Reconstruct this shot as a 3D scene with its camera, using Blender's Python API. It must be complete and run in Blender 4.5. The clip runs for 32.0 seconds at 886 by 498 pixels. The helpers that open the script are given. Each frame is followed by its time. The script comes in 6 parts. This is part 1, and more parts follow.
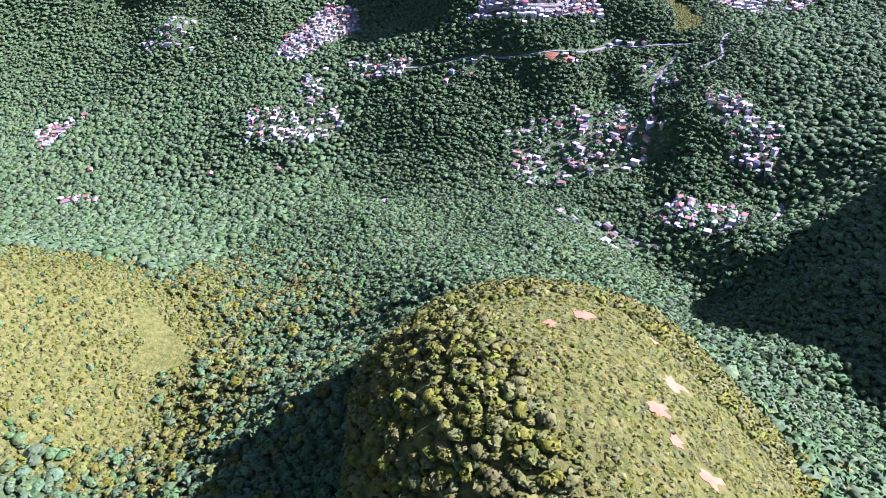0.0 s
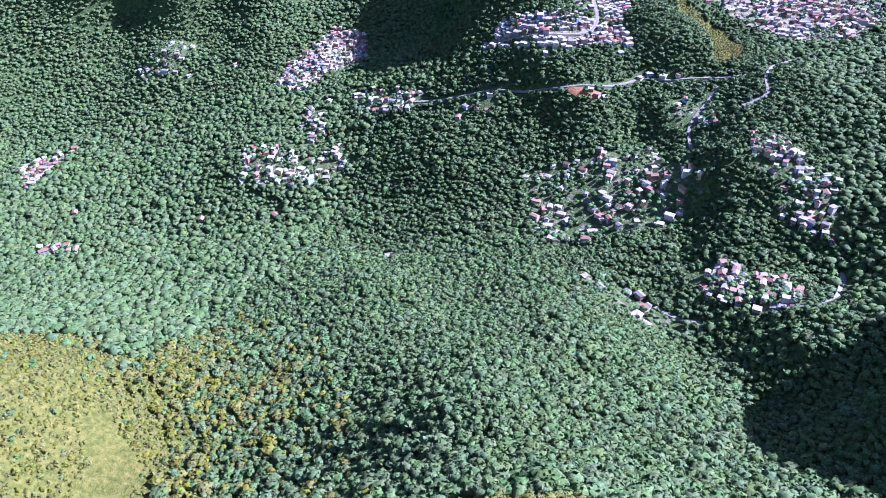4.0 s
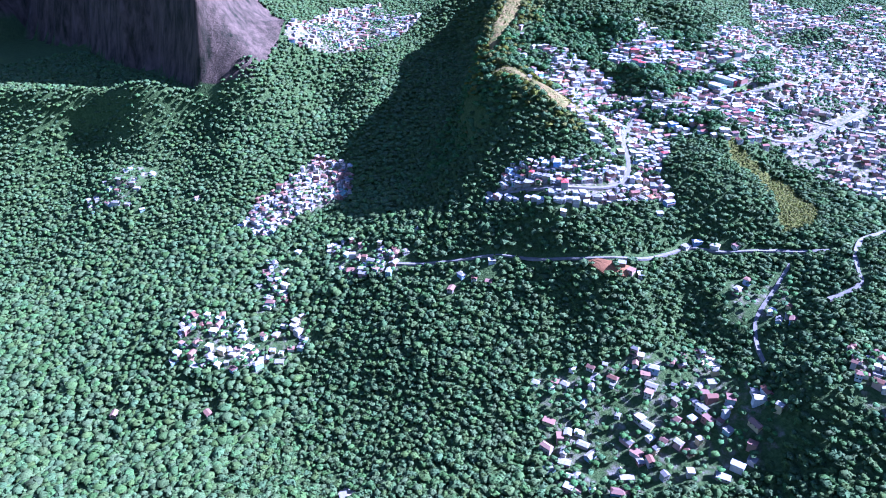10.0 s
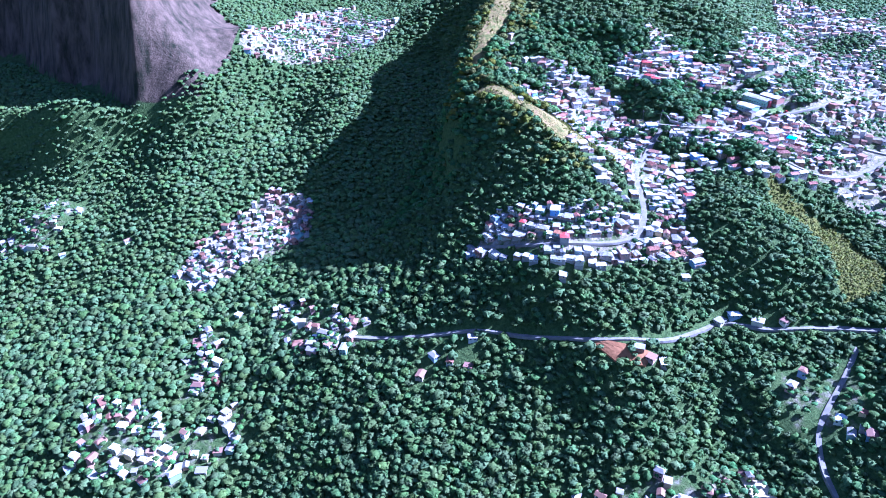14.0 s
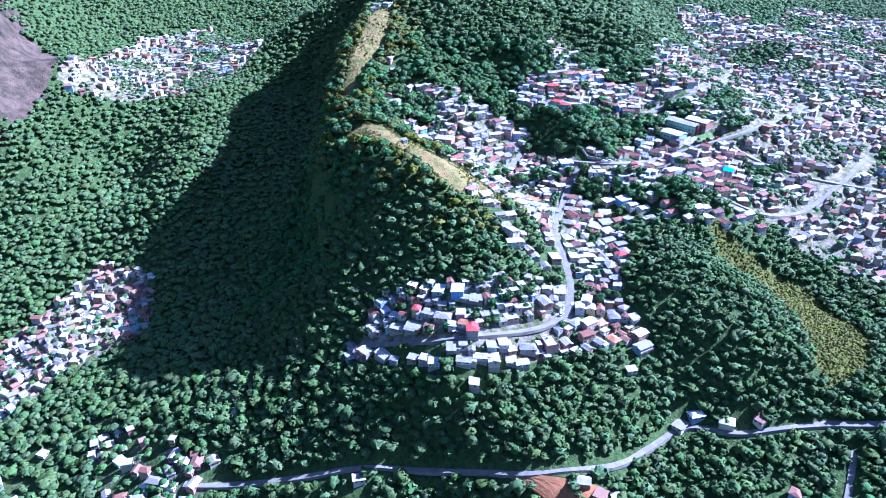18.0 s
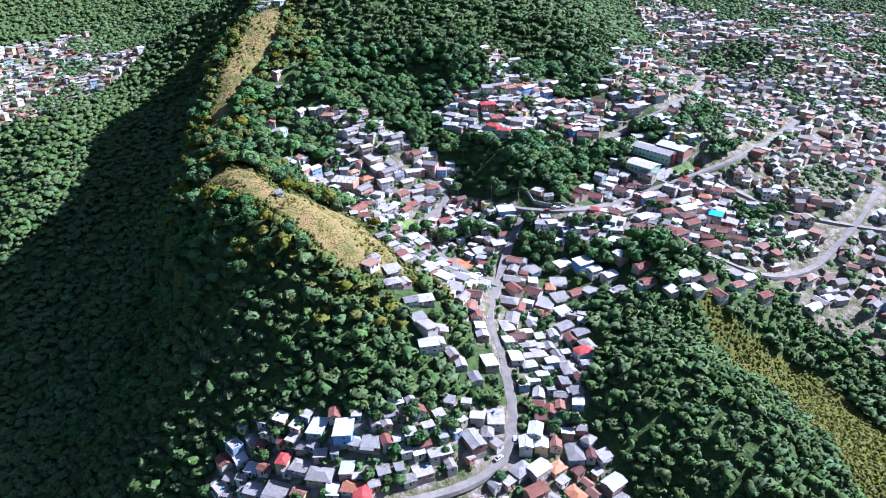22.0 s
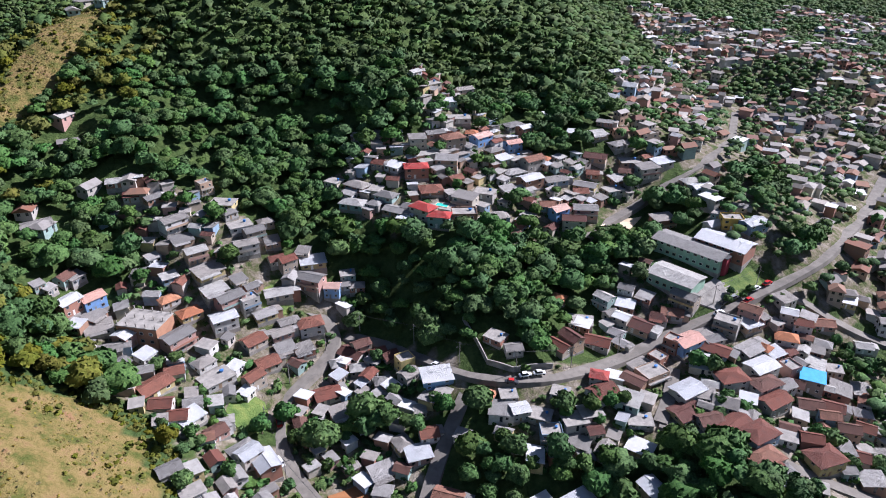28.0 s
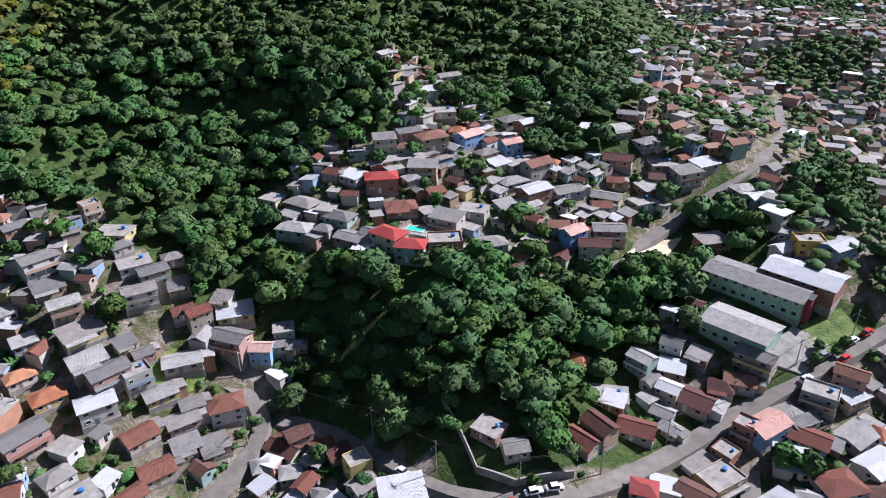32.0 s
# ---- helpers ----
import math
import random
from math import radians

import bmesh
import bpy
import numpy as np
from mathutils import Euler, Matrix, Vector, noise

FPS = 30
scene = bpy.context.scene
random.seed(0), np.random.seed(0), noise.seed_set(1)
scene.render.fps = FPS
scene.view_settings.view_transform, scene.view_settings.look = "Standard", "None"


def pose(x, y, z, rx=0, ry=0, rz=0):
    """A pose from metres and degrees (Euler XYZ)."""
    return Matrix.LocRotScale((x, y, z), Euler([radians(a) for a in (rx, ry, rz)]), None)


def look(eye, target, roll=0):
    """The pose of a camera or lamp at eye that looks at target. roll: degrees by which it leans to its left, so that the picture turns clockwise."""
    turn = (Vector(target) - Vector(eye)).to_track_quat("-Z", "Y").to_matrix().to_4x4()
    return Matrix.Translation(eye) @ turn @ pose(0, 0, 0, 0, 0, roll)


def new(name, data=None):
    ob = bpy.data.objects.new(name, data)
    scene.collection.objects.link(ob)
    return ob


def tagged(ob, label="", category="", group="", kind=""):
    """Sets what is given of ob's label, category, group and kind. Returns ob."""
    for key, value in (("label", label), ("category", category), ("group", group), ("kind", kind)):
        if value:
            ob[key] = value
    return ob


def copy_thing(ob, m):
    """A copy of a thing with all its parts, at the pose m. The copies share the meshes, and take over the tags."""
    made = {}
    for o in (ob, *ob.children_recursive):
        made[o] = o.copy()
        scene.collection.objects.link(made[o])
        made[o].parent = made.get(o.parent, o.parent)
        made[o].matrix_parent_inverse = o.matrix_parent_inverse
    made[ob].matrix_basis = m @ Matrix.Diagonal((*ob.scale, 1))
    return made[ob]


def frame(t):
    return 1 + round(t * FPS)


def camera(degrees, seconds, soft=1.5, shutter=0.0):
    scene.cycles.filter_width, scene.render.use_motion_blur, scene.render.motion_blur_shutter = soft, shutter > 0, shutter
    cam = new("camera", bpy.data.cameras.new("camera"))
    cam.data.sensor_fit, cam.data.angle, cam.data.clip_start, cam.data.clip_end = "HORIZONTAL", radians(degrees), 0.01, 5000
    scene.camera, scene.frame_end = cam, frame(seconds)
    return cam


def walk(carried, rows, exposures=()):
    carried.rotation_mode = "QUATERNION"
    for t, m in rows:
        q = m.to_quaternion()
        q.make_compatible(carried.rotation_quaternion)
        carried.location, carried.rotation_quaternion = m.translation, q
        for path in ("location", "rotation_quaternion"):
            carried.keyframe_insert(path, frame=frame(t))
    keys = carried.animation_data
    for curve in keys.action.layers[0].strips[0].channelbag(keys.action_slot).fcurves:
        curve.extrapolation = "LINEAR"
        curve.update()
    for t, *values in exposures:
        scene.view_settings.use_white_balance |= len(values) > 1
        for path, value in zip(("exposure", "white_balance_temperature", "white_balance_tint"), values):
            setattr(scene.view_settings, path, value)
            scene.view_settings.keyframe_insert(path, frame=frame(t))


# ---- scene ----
cam = camera(65.5, 32.0, 1.0)
# seconds, x, y, z, degrees up, yaw, lean
PATH = [
    (0.0, -20.34, -156.42, 472.09, -35.59, -2.22, 0.8),
    (0.5, -19.85, -151.32, 472.61, -35.62, -2.08, 0.7),
    (1.0, -19.42, -146.19, 473.12, -35.70, -1.94, 0.6),
    (1.5, -18.95, -141.03, 473.49, -35.73, -1.80, 0.5),
    (2.0, -18.46, -134.39, 472.85, -35.79, -1.70, 0.5),
    (2.1, -17.87, -130.50, 472.89, -35.73, -1.58, 0.4),
    (2.2, -17.29, -126.61, 472.93, -35.67, -1.45, 0.3),
    (2.3, -16.70, -122.71, 472.96, -35.61, -1.33, 0.3),
    (2.4, -16.12, -118.82, 473.00, -35.55, -1.21, 0.2),
    (2.5, -15.54, -114.93, 473.04, -35.49, -1.09, 0.1),
    (3.0, -13.05, -95.54, 473.60, -35.53, -0.81, -0.1),
    (3.5, -10.56, -77.07, 474.11, -35.48, -0.53, -0.1),
    (5.5, -0.13, -4.60, 476.14, -35.35, 0.60, 0.1),
    (6.0, 2.84, 13.90, 476.67, -35.35, 0.81, 0.1),
    (6.5, 5.51, 32.31, 477.09, -35.31, 0.88, 0.2),
    (7.0, 8.00, 49.55, 477.30, -35.28, 0.98, 0.3),
    (7.5, 10.22, 66.71, 476.85, -35.32, 1.19, 0.3),
    (8.0, 11.69, 83.70, 475.65, -35.32, 1.30, 0.4),
    (8.5, 12.70, 100.28, 474.78, -31.67, 1.21, 0.5),
    (9.0, 14.32, 116.74, 472.83, -28.56, 1.30, 0.5),
    (9.5, 16.58, 133.35, 470.48, -28.53, 1.40, 0.6),
    (10.0, 19.09, 150.57, 468.24, -28.66, 1.50, 0.6),
    (10.5, 21.65, 168.00, 465.99, -28.75, 1.54, 0.5),
    (11.0, 24.09, 185.69, 463.78, -28.79, 1.54, 0.4),
    (11.5, 26.27, 204.04, 461.68, -28.85, 1.54, 0.3),
    (12.0, 28.17, 222.43, 459.70, -28.92, 1.51, 0.3),
    (12.5, 29.93, 241.41, 457.54, -28.96, 1.38, 0.3),
    (13.0, 32.28, 260.21, 455.37, -28.90, 1.44, 0.3),
    (13.5, 35.12, 278.89, 453.48, -28.85, 1.34, 0.3),
    (14.0, 37.86, 296.91, 451.64, -28.79, 1.37, 0.3),
    (14.5, 40.38, 314.15, 449.66, -28.69, 1.31, 0.3),
    (16.5, 51.21, 383.85, 438.05, -27.97, 1.49, 0.9),
    (17.0, 54.01, 401.01, 436.31, -27.90, -2.50, 0.4),
    (17.5, 57.10, 417.99, 434.58, -27.85, -6.33, 0.1),
    (18.0, 61.05, 434.97, 432.57, -27.77, -7.11, 0.1),
    (18.5, 65.75, 451.57, 430.36, -27.80, -8.09, 0.1),
    (19.0, 71.25, 467.79, 428.08, -27.84, -12.90, -0.4),
    (19.5, 77.81, 484.02, 425.67, -27.77, -13.53, -0.3),
    (20.0, 85.05, 500.62, 423.16, -27.80, -13.73, -0.3),
    (20.5, 92.52, 517.42, 420.65, -27.85, -11.91, -0.1),
    (21.0, 99.25, 534.04, 418.19, -27.91, -11.16, 0.0),
    (21.5, 105.55, 550.61, 415.72, -28.02, -10.93, -0.0),
    (22.0, 111.34, 567.47, 413.32, -28.09, -10.94, -0.0),
    (22.5, 117.44, 584.51, 410.92, -28.14, -10.98, -0.1),
    (23.0, 123.77, 601.72, 408.64, -28.13, -10.88, -0.2),
    (23.5, 130.13, 619.06, 406.11, -28.09, -10.88, -0.2),
    (24.0, 136.36, 636.73, 403.54, -28.03, -10.87, -0.1),
    (24.5, 142.61, 654.37, 401.13, -27.97, -10.77, -0.0),
    (25.0, 148.98, 671.60, 398.70, -27.94, -11.49, -0.1),
    (25.5, 155.32, 689.09, 396.18, -27.90, -12.02, -0.3),
    (26.0, 161.73, 706.13, 393.83, -27.90, -12.28, -0.3),
    (26.5, 167.83, 719.96, 391.72, -27.86, -12.44, -0.2),
    (28.5, 180.04, 750.81, 379.04, -27.38, -12.95, 0.5),
    (29.0, 182.28, 758.62, 376.28, -27.38, -13.01, 0.4),
    (29.5, 184.97, 766.41, 373.28, -27.33, -13.01, 0.2),
    (30.0, 187.90, 774.59, 370.47, -27.36, -12.95, 0.0),
    (30.5, 191.18, 783.20, 367.64, -27.41, -12.92, -0.1),
    (31.0, 194.45, 792.03, 364.76, -27.48, -12.83, -0.3),
    (31.5, 197.56, 800.23, 362.27, -27.52, -12.84, -0.5),
    (32.0, 200.77, 808.79, 359.91, -27.55, -12.77, -0.6),
]


def aimed(x, y, z, up, yaw, lean):
    return pose(x, y, z, 90 + up, 0, yaw) @ pose(0, 0, 0, 0, 0, lean)


# the picture starts hazy, bright and bluish over the valley and turns neutral over the town
EXPOSURES = [
    (0.0, 2.3, 4850, 52), (6.0, 2.32, 4450, 46), (14.0, 2.45, 4100, 38), (19.0, 2.15, 4250, 30),
    (22.0, 1.8, 4850, 26), (24.0, 1.5, 5200, 25), (26.0, 1.2, 5450, 24), (32.0, 1.03, 5450, 22),
]
walk(cam, [(t, aimed(*p)) for t, *p in PATH], EXPOSURES)
# ---- light ----
SUN_AZ, SUN_EL = 12.0, 40.0  # degrees from +x towards +y, and up
world = bpy.data.worlds.new("sky")
scene.world = world
world.use_nodes = True
wt = world.node_tree
sky = wt.nodes.new("ShaderNodeTexSky")
sky.sky_type = "NISHITA"
sky.sun_disc = False
sky.sun_elevation = radians(SUN_EL)
sky.sun_rotation = radians(90 - SUN_AZ)
sky.air_density, sky.dust_density, sky.ozone_density = 1.4, 1.2, 2.0
bg = wt.nodes["Background"]
bg.inputs["Strength"].default_value = 0.031
wt.links.new(sky.outputs[0], bg.inputs["Color"])
sun_data = bpy.data.lights.new("sun", "SUN")
sun_data.energy, sun_data.angle, sun_data.color = 5.0, radians(0.55), (1.0, 0.94, 0.83)
sun = new("sun", sun_data)
sun_way = Vector((math.cos(radians(SUN_AZ)) * math.cos(radians(SUN_EL)), math.sin(radians(SUN_AZ)) * math.cos(radians(SUN_EL)), math.sin(radians(SUN_EL))))
sun.matrix_world = look(sun_way * 900 + Vector((130, 700, 250)), (130, 700, 250))


# ---- materials ----
def material(name, colours, scale=1.0, rough=0.85, bump=0.3, bump_scale=None, vary=None, metal=0.0, spec=0.3, detail=6.0, coords="Object", wear=None):
    """Noise between two or more colours at two scales; vary: (source, amount) shifts value by object or by plant (its tone)."""
    m = bpy.data.materials.new(name)
    m.use_nodes = True
    nt = m.node_tree
    b = nt.nodes["Principled BSDF"]
    b.inputs["Roughness"].default_value, b.inputs["Metallic"].default_value = rough, metal
    b.inputs["Specular IOR Level"].default_value = spec
    tc = nt.nodes.new("ShaderNodeTexCoord")
    n1 = nt.nodes.new("ShaderNodeTexNoise")
    n1.inputs["Scale"].default_value, n1.inputs["Detail"].default_value = scale, detail
    nt.links.new(tc.outputs[coords], n1.inputs["Vector"])
    ramp = nt.nodes.new("ShaderNodeValToRGB")
    el = ramp.color_ramp.elements
    while len(el) < len(colours):
        el.new(0.5)
    for k, c in enumerate(colours):
        el[k].position = 0.3 + 0.4 * k / max(1, len(colours) - 1)
        el[k].color = (*c, 1)
    nt.links.new(n1.outputs["Fac"], ramp.inputs["Fac"])
    out = ramp.outputs["Color"]
    if vary:
        src, hue, sat, val = vary
        if src == "object":
            r = nt.nodes.new("ShaderNodeObjectInfo").outputs["Random"]
        else:
            r = nt.nodes.new("ShaderNodeAttribute")
            r.attribute_name = "tone"
            r = r.outputs["Fac"]
        hsv = nt.nodes.new("ShaderNodeHueSaturation")
        for key, amount, mul in (("Hue", hue, 7.3), ("Saturation", sat, 13.7), ("Value", val, 29.1)):
            a = nt.nodes.new("ShaderNodeMath")
            a.operation = "MULTIPLY"
            a.inputs[1].default_value = mul
            f = nt.nodes.new("ShaderNodeMath")
            f.operation = "FRACT"
            g = nt.nodes.new("ShaderNodeMapRange")
            mid = 0.5 if key == "Hue" else 1.0
            g.inputs["To Min"].default_value, g.inputs["To Max"].default_value = mid - amount, mid + amount
            nt.links.new(r, a.inputs[0])
            nt.links.new(a.outputs[0], f.inputs[0])
            nt.links.new(f.outputs[0], g.inputs["Value"])
            nt.links.new(g.outputs[0], hsv.inputs[key])
        nt.links.new(out, hsv.inputs["Color"])
        out = hsv.outputs["Color"]
    if wear:
        n3 = nt.nodes.new("ShaderNodeTexNoise")
        n3.inputs["Scale"].default_value, n3.inputs["Detail"].default_value, n3.inputs["Roughness"].default_value = wear[1], 8.0, 0.7
        nt.links.new(tc.outputs[coords], n3.inputs["Vector"])
        mr = nt.nodes.new("ShaderNodeMapRange")
        mr.inputs["From Min"].default_value, mr.inputs["From Max"].default_value = 0.5, 0.68
        mr.inputs["To Max"].default_value = wear[2]
        nt.links.new(n3.outputs["Fac"], mr.inputs["Value"])
        mix = nt.nodes.new("ShaderNodeMix")
        mix.data_type = "RGBA"
        mix.inputs[7].default_value = (*wear[0], 1)
        nt.links.new(mr.outputs[0], mix.inputs[0])
        nt.links.new(out, mix.inputs[6])
        out = mix.outputs[2]
    nt.links.new(out, b.inputs["Base Color"])
    if bump:
        n2 = nt.nodes.new("ShaderNodeTexNoise")
        n2.inputs["Scale"].default_value, n2.inputs["Detail"].default_value = bump_scale or scale * 4, 6.0
        nt.links.new(tc.outputs[coords], n2.inputs["Vector"])
        bp = nt.nodes.new("ShaderNodeBump")
        bp.inputs["Strength"].default_value, bp.inputs["Distance"].default_value = bump, 0.5
        nt.links.new(n2.outputs["Fac"], bp.inputs["Height"])
        nt.links.new(bp.outputs["Normal"], b.inputs["Normal"])
    return m


def palette(name, colours, source="object", rough=0.85, stain=(0.16, 0.14, 0.12), stain_amount=0.55, ribs=0.0, spec=0.25, soft=False):
    """Painted or tiled surface: one of several colours by thing or island, with stains and, where ribs > 0, corrugation."""
    m = bpy.data.materials.new(name)
    m.use_nodes = True
    nt = m.node_tree
    b = nt.nodes["Principled BSDF"]
    b.inputs["Roughness"].default_value, b.inputs["Specular IOR Level"].default_value = rough, spec
    r = nt.nodes.new("ShaderNodeObjectInfo").outputs["Random"] if source == "object" else nt.nodes.new("ShaderNodeNewGeometry").outputs["Random Per Island"]
    ramp = nt.nodes.new("ShaderNodeValToRGB")
    ramp.color_ramp.interpolation = "LINEAR" if soft else "CONSTANT"
    el = ramp.color_ramp.elements
    while len(el) < len(colours):
        el.new(0.5)
    for k, c in enumerate(colours):
        el[k].position = k / len(colours)
        el[k].color = (*c, 1)
    nt.links.new(r, ramp.inputs["Fac"])
    tc = nt.nodes.new("ShaderNodeTexCoord")
    geo = nt.nodes.new("ShaderNodeNewGeometry")
    n = nt.nodes.new("ShaderNodeTexNoise")
    n.inputs["Scale"].default_value, n.inputs["Detail"].default_value, n.inputs["Roughness"].default_value = 0.45, 9.0, 0.72
    nt.links.new(geo.outputs["Position"], n.inputs["Vector"])
    mr = nt.nodes.new("ShaderNodeMapRange")
    mr.inputs["From Min"].default_value, mr.inputs["From Max"].default_value, mr.inputs["To Max"].default_value = 0.45, 0.72, stain_amount
    nt.links.new(n.outputs["Fac"], mr.inputs["Value"])
    mix = nt.nodes.new("ShaderNodeMix")
    mix.data_type = "RGBA"
    mix.inputs[7].default_value = (*stain, 1)
    nt.links.new(mr.outputs[0], mix.inputs[0])
    nt.links.new(ramp.outputs["Color"], mix.inputs[6])
    nt.links.new(mix.outputs[2], b.inputs["Base Color"])
    n2 = nt.nodes.new("ShaderNodeTexNoise")
    n2.inputs["Scale"].default_value, n2.inputs["Detail"].default_value = 3.0, 6.0
    nt.links.new(geo.outputs["Position"], n2.inputs["Vector"])
    height = n2.outputs["Fac"]
    if ribs:
        w = nt.nodes.new("ShaderNodeTexWave")
        w.inputs["Scale"].default_value = ribs
        w.bands_direction = "X"
        nt.links.new(tc.outputs["Object"], w.inputs["Vector"])
        add = nt.nodes.new("ShaderNodeMath")
        add.operation = "ADD"
        nt.links.new(w.outputs["Fac"], add.inputs[0])
        nt.links.new(height, add.inputs[1])
        height = add.outputs[0]
    bp = nt.nodes.new("ShaderNodeBump")
    bp.inputs["Strength"].default_value, bp.inputs["Distance"].default_value = 0.5, 0.12
    nt.links.new(height, bp.inputs["Height"])
    nt.links.new(bp.outputs["Normal"], b.inputs["Normal"])
    return m


LEAF = material("foliage", [(0.027, 0.054, 0.017), (0.055, 0.106, 0.031), (0.100, 0.162, 0.048)], 1.9, 0.72, 0.6, 3.2, ("plant", 0.022, 0.12, 0.26), spec=0.08)
# lifted darks and dimmer lights than LEAF: haze over the valley put into colour
LEAF_HAZED = material("hazed_foliage", [(0.036, 0.058, 0.020), (0.060, 0.096, 0.031), (0.096, 0.136, 0.044)], 0.9, 0.75, 0.4, 1.8, ("plant", 0.02, 0.12, 0.2), spec=0.06)
SHRUB = material("shrub_foliage", [(0.060, 0.068, 0.012), (0.092, 0.098, 0.017), (0.132, 0.125, 0.026)], 0.8, 0.8, 0.5, 2.5, ("plant", 0.02, 0.12, 0.2), spec=0.06)
DRY = material("dry_grass_tufts", [(0.11, 0.10, 0.026), (0.22, 0.17, 0.055)], 0.7, 0.9, 0.5, 3.0, ("plant", 0.02, 0.2, 0.25), spec=0.1)
BARK = material("bark", [(0.07, 0.05, 0.035), (0.17, 0.13, 0.10)], 2.0, 0.9, 0.6, 8.0)
ASPHALT = material("worn_asphalt", [(0.125, 0.112, 0.095), (0.20, 0.18, 0.155)], 0.25, 0.9, 0.2, 4.0, wear=((0.10, 0.09, 0.085), 0.6, 0.6))
CONCRETE = material("raw_concrete", [(0.213, 0.197, 0.18), (0.344, 0.32, 0.287)], 0.5, 0.9, 0.3, 5.0, wear=((0.13, 0.115, 0.10), 0.4, 0.7))
EARTH = material("red_earth", [(0.20, 0.082, 0.030), (0.29, 0.130, 0.052)], 0.3, 0.95, 0.4, 2.0)
SAND = material("pale_sand", [(0.42, 0.33, 0.22), (0.58, 0.47, 0.33)], 0.2, 0.95, 0.2, 3.0)
FIELD = material("sunlit_field_grass", [(0.24, 0.27, 0.03), (0.36, 0.38, 0.06)], 0.1, 0.9, 0.2, 2.0)
TURF = material("turf", [(0.05, 0.09, 0.018), (0.10, 0.15, 0.032), (0.17, 0.20, 0.05)], 0.35, 0.9, 0.8, 2.0)
GLASS = material("window_glass", [(0.015, 0.018, 0.022), (0.04, 0.045, 0.05)], 1.0, 0.12, 0.0, spec=0.6)
FRAME_PAINT = palette("frame_paint", [(0.62, 0.6, 0.56), (0.3, 0.2, 0.12), (0.75, 0.74, 0.7), (0.2, 0.22, 0.24)])
WALL_COLOURS = [(0.487, 0.457, 0.399), (0.428, 0.383, 0.318), (0.531, 0.517, 0.487), (0.355, 0.295, 0.236), (0.281, 0.162, 0.111), (0.443, 0.31, 0.221), (0.517, 0.473, 0.369), (0.383, 0.369, 0.347), (0.457, 0.413, 0.369), (0.221, 0.31, 0.406), (0.31, 0.148, 0.104), (0.546, 0.531, 0.517), (0.457, 0.369, 0.177), (0.332, 0.31, 0.281), (0.406, 0.244, 0.207), (0.266, 0.369, 0.339)]
WALL = palette("house_plaster", WALL_COLOURS)
WALL_FAR = palette("distant_plaster", WALL_COLOURS, "island")
TILE = palette("clay_roof_tiles", [(0.15, 0.058, 0.042), (0.20, 0.082, 0.055), (0.112, 0.048, 0.038), (0.235, 0.115, 0.078), (0.135, 0.068, 0.052), (0.176, 0.064, 0.044)], ribs=3.2, stain=(0.06, 0.043, 0.036))
FIBRE = palette("fibre_cement_sheet", [(0.246, 0.234, 0.221), (0.312, 0.295, 0.279), (0.18, 0.172, 0.164), (0.377, 0.361, 0.336), (0.221, 0.205, 0.189), (0.271, 0.246, 0.221)], ribs=5.5, stain=(0.10, 0.09, 0.08))
WHITE_METAL = palette("white_metal_sheet", [(0.473, 0.48, 0.487), (0.399, 0.406, 0.42), (0.502, 0.502, 0.494)], rough=0.5, ribs=4.0, stain_amount=0.25, spec=0.5)
ROOF_FAR = palette("distant_roofs", [(0.178, 0.076, 0.047), (0.238, 0.221, 0.204), (0.212, 0.111, 0.072), (0.306, 0.281, 0.255), (0.187, 0.17, 0.157), (0.425, 0.416, 0.408), (0.238, 0.136, 0.093), (0.272, 0.246, 0.225), (0.162, 0.081, 0.06), (0.323, 0.289, 0.255), (0.212, 0.196, 0.178), (0.204, 0.102, 0.068), (0.255, 0.221, 0.187), (0.561, 0.561, 0.552), (0.17, 0.153, 0.14)], "island", stain=(0.10, 0.085, 0.07))
RED_PAINT = palette("red_painted_roof", [(0.36, 0.045, 0.038), (0.31, 0.055, 0.045)], stain_amount=0.45, ribs=3.2)
BLUE_SHEET = material("blue_sheet_roof", [(0.02, 0.24, 0.50), (0.03, 0.33, 0.60)], 0.6, 0.5, 0.2, 4.0)
TANK_BLUE = material("blue_water_tank", [(0.03, 0.12, 0.34), (0.05, 0.18, 0.42)], 1.0, 0.5, 0.1)
POOL = material("pool_water", [(0.04, 0.42, 0.34), (0.07, 0.55, 0.45)], 0.8, 0.08, 0.1, 2.0, spec=0.5)
PINK_ROOF = palette("faded_pink_roof", [(0.52, 0.30, 0.24), (0.56, 0.36, 0.30)], ribs=4.0, stain_amount=0.35)
ORANGE_TILE = palette("orange_clay_tiles", [(0.42, 0.17, 0.08), (0.36, 0.14, 0.07), (0.47, 0.22, 0.12)], ribs=3.2, stain=(0.12, 0.07, 0.05))
BLUE_WALL = palette("blue_painted_wall", [(0.16, 0.30, 0.56), (0.22, 0.36, 0.58)])
YELLOW_WALL = palette("yellow_painted_wall", [(0.62, 0.42, 0.09), (0.60, 0.48, 0.20)])
BRICK = palette("bare_brick", [(0.30, 0.15, 0.095), (0.34, 0.18, 0.11)], stain=(0.16, 0.09, 0.06))
CAR_PAINT = palette("car_paint", [(0.6, 0.6, 0.6), (0.45, 0.02, 0.02), (0.05, 0.05, 0.06), (0.7, 0.7, 0.7), (0.25, 0.26, 0.28)], rough=0.3, stain_amount=0.05, spec=0.5)
RUBBER = material("tyre_rubber", [(0.015, 0.015, 0.015), (0.03, 0.03, 0.03)], 3.0, 0.9, 0.0)
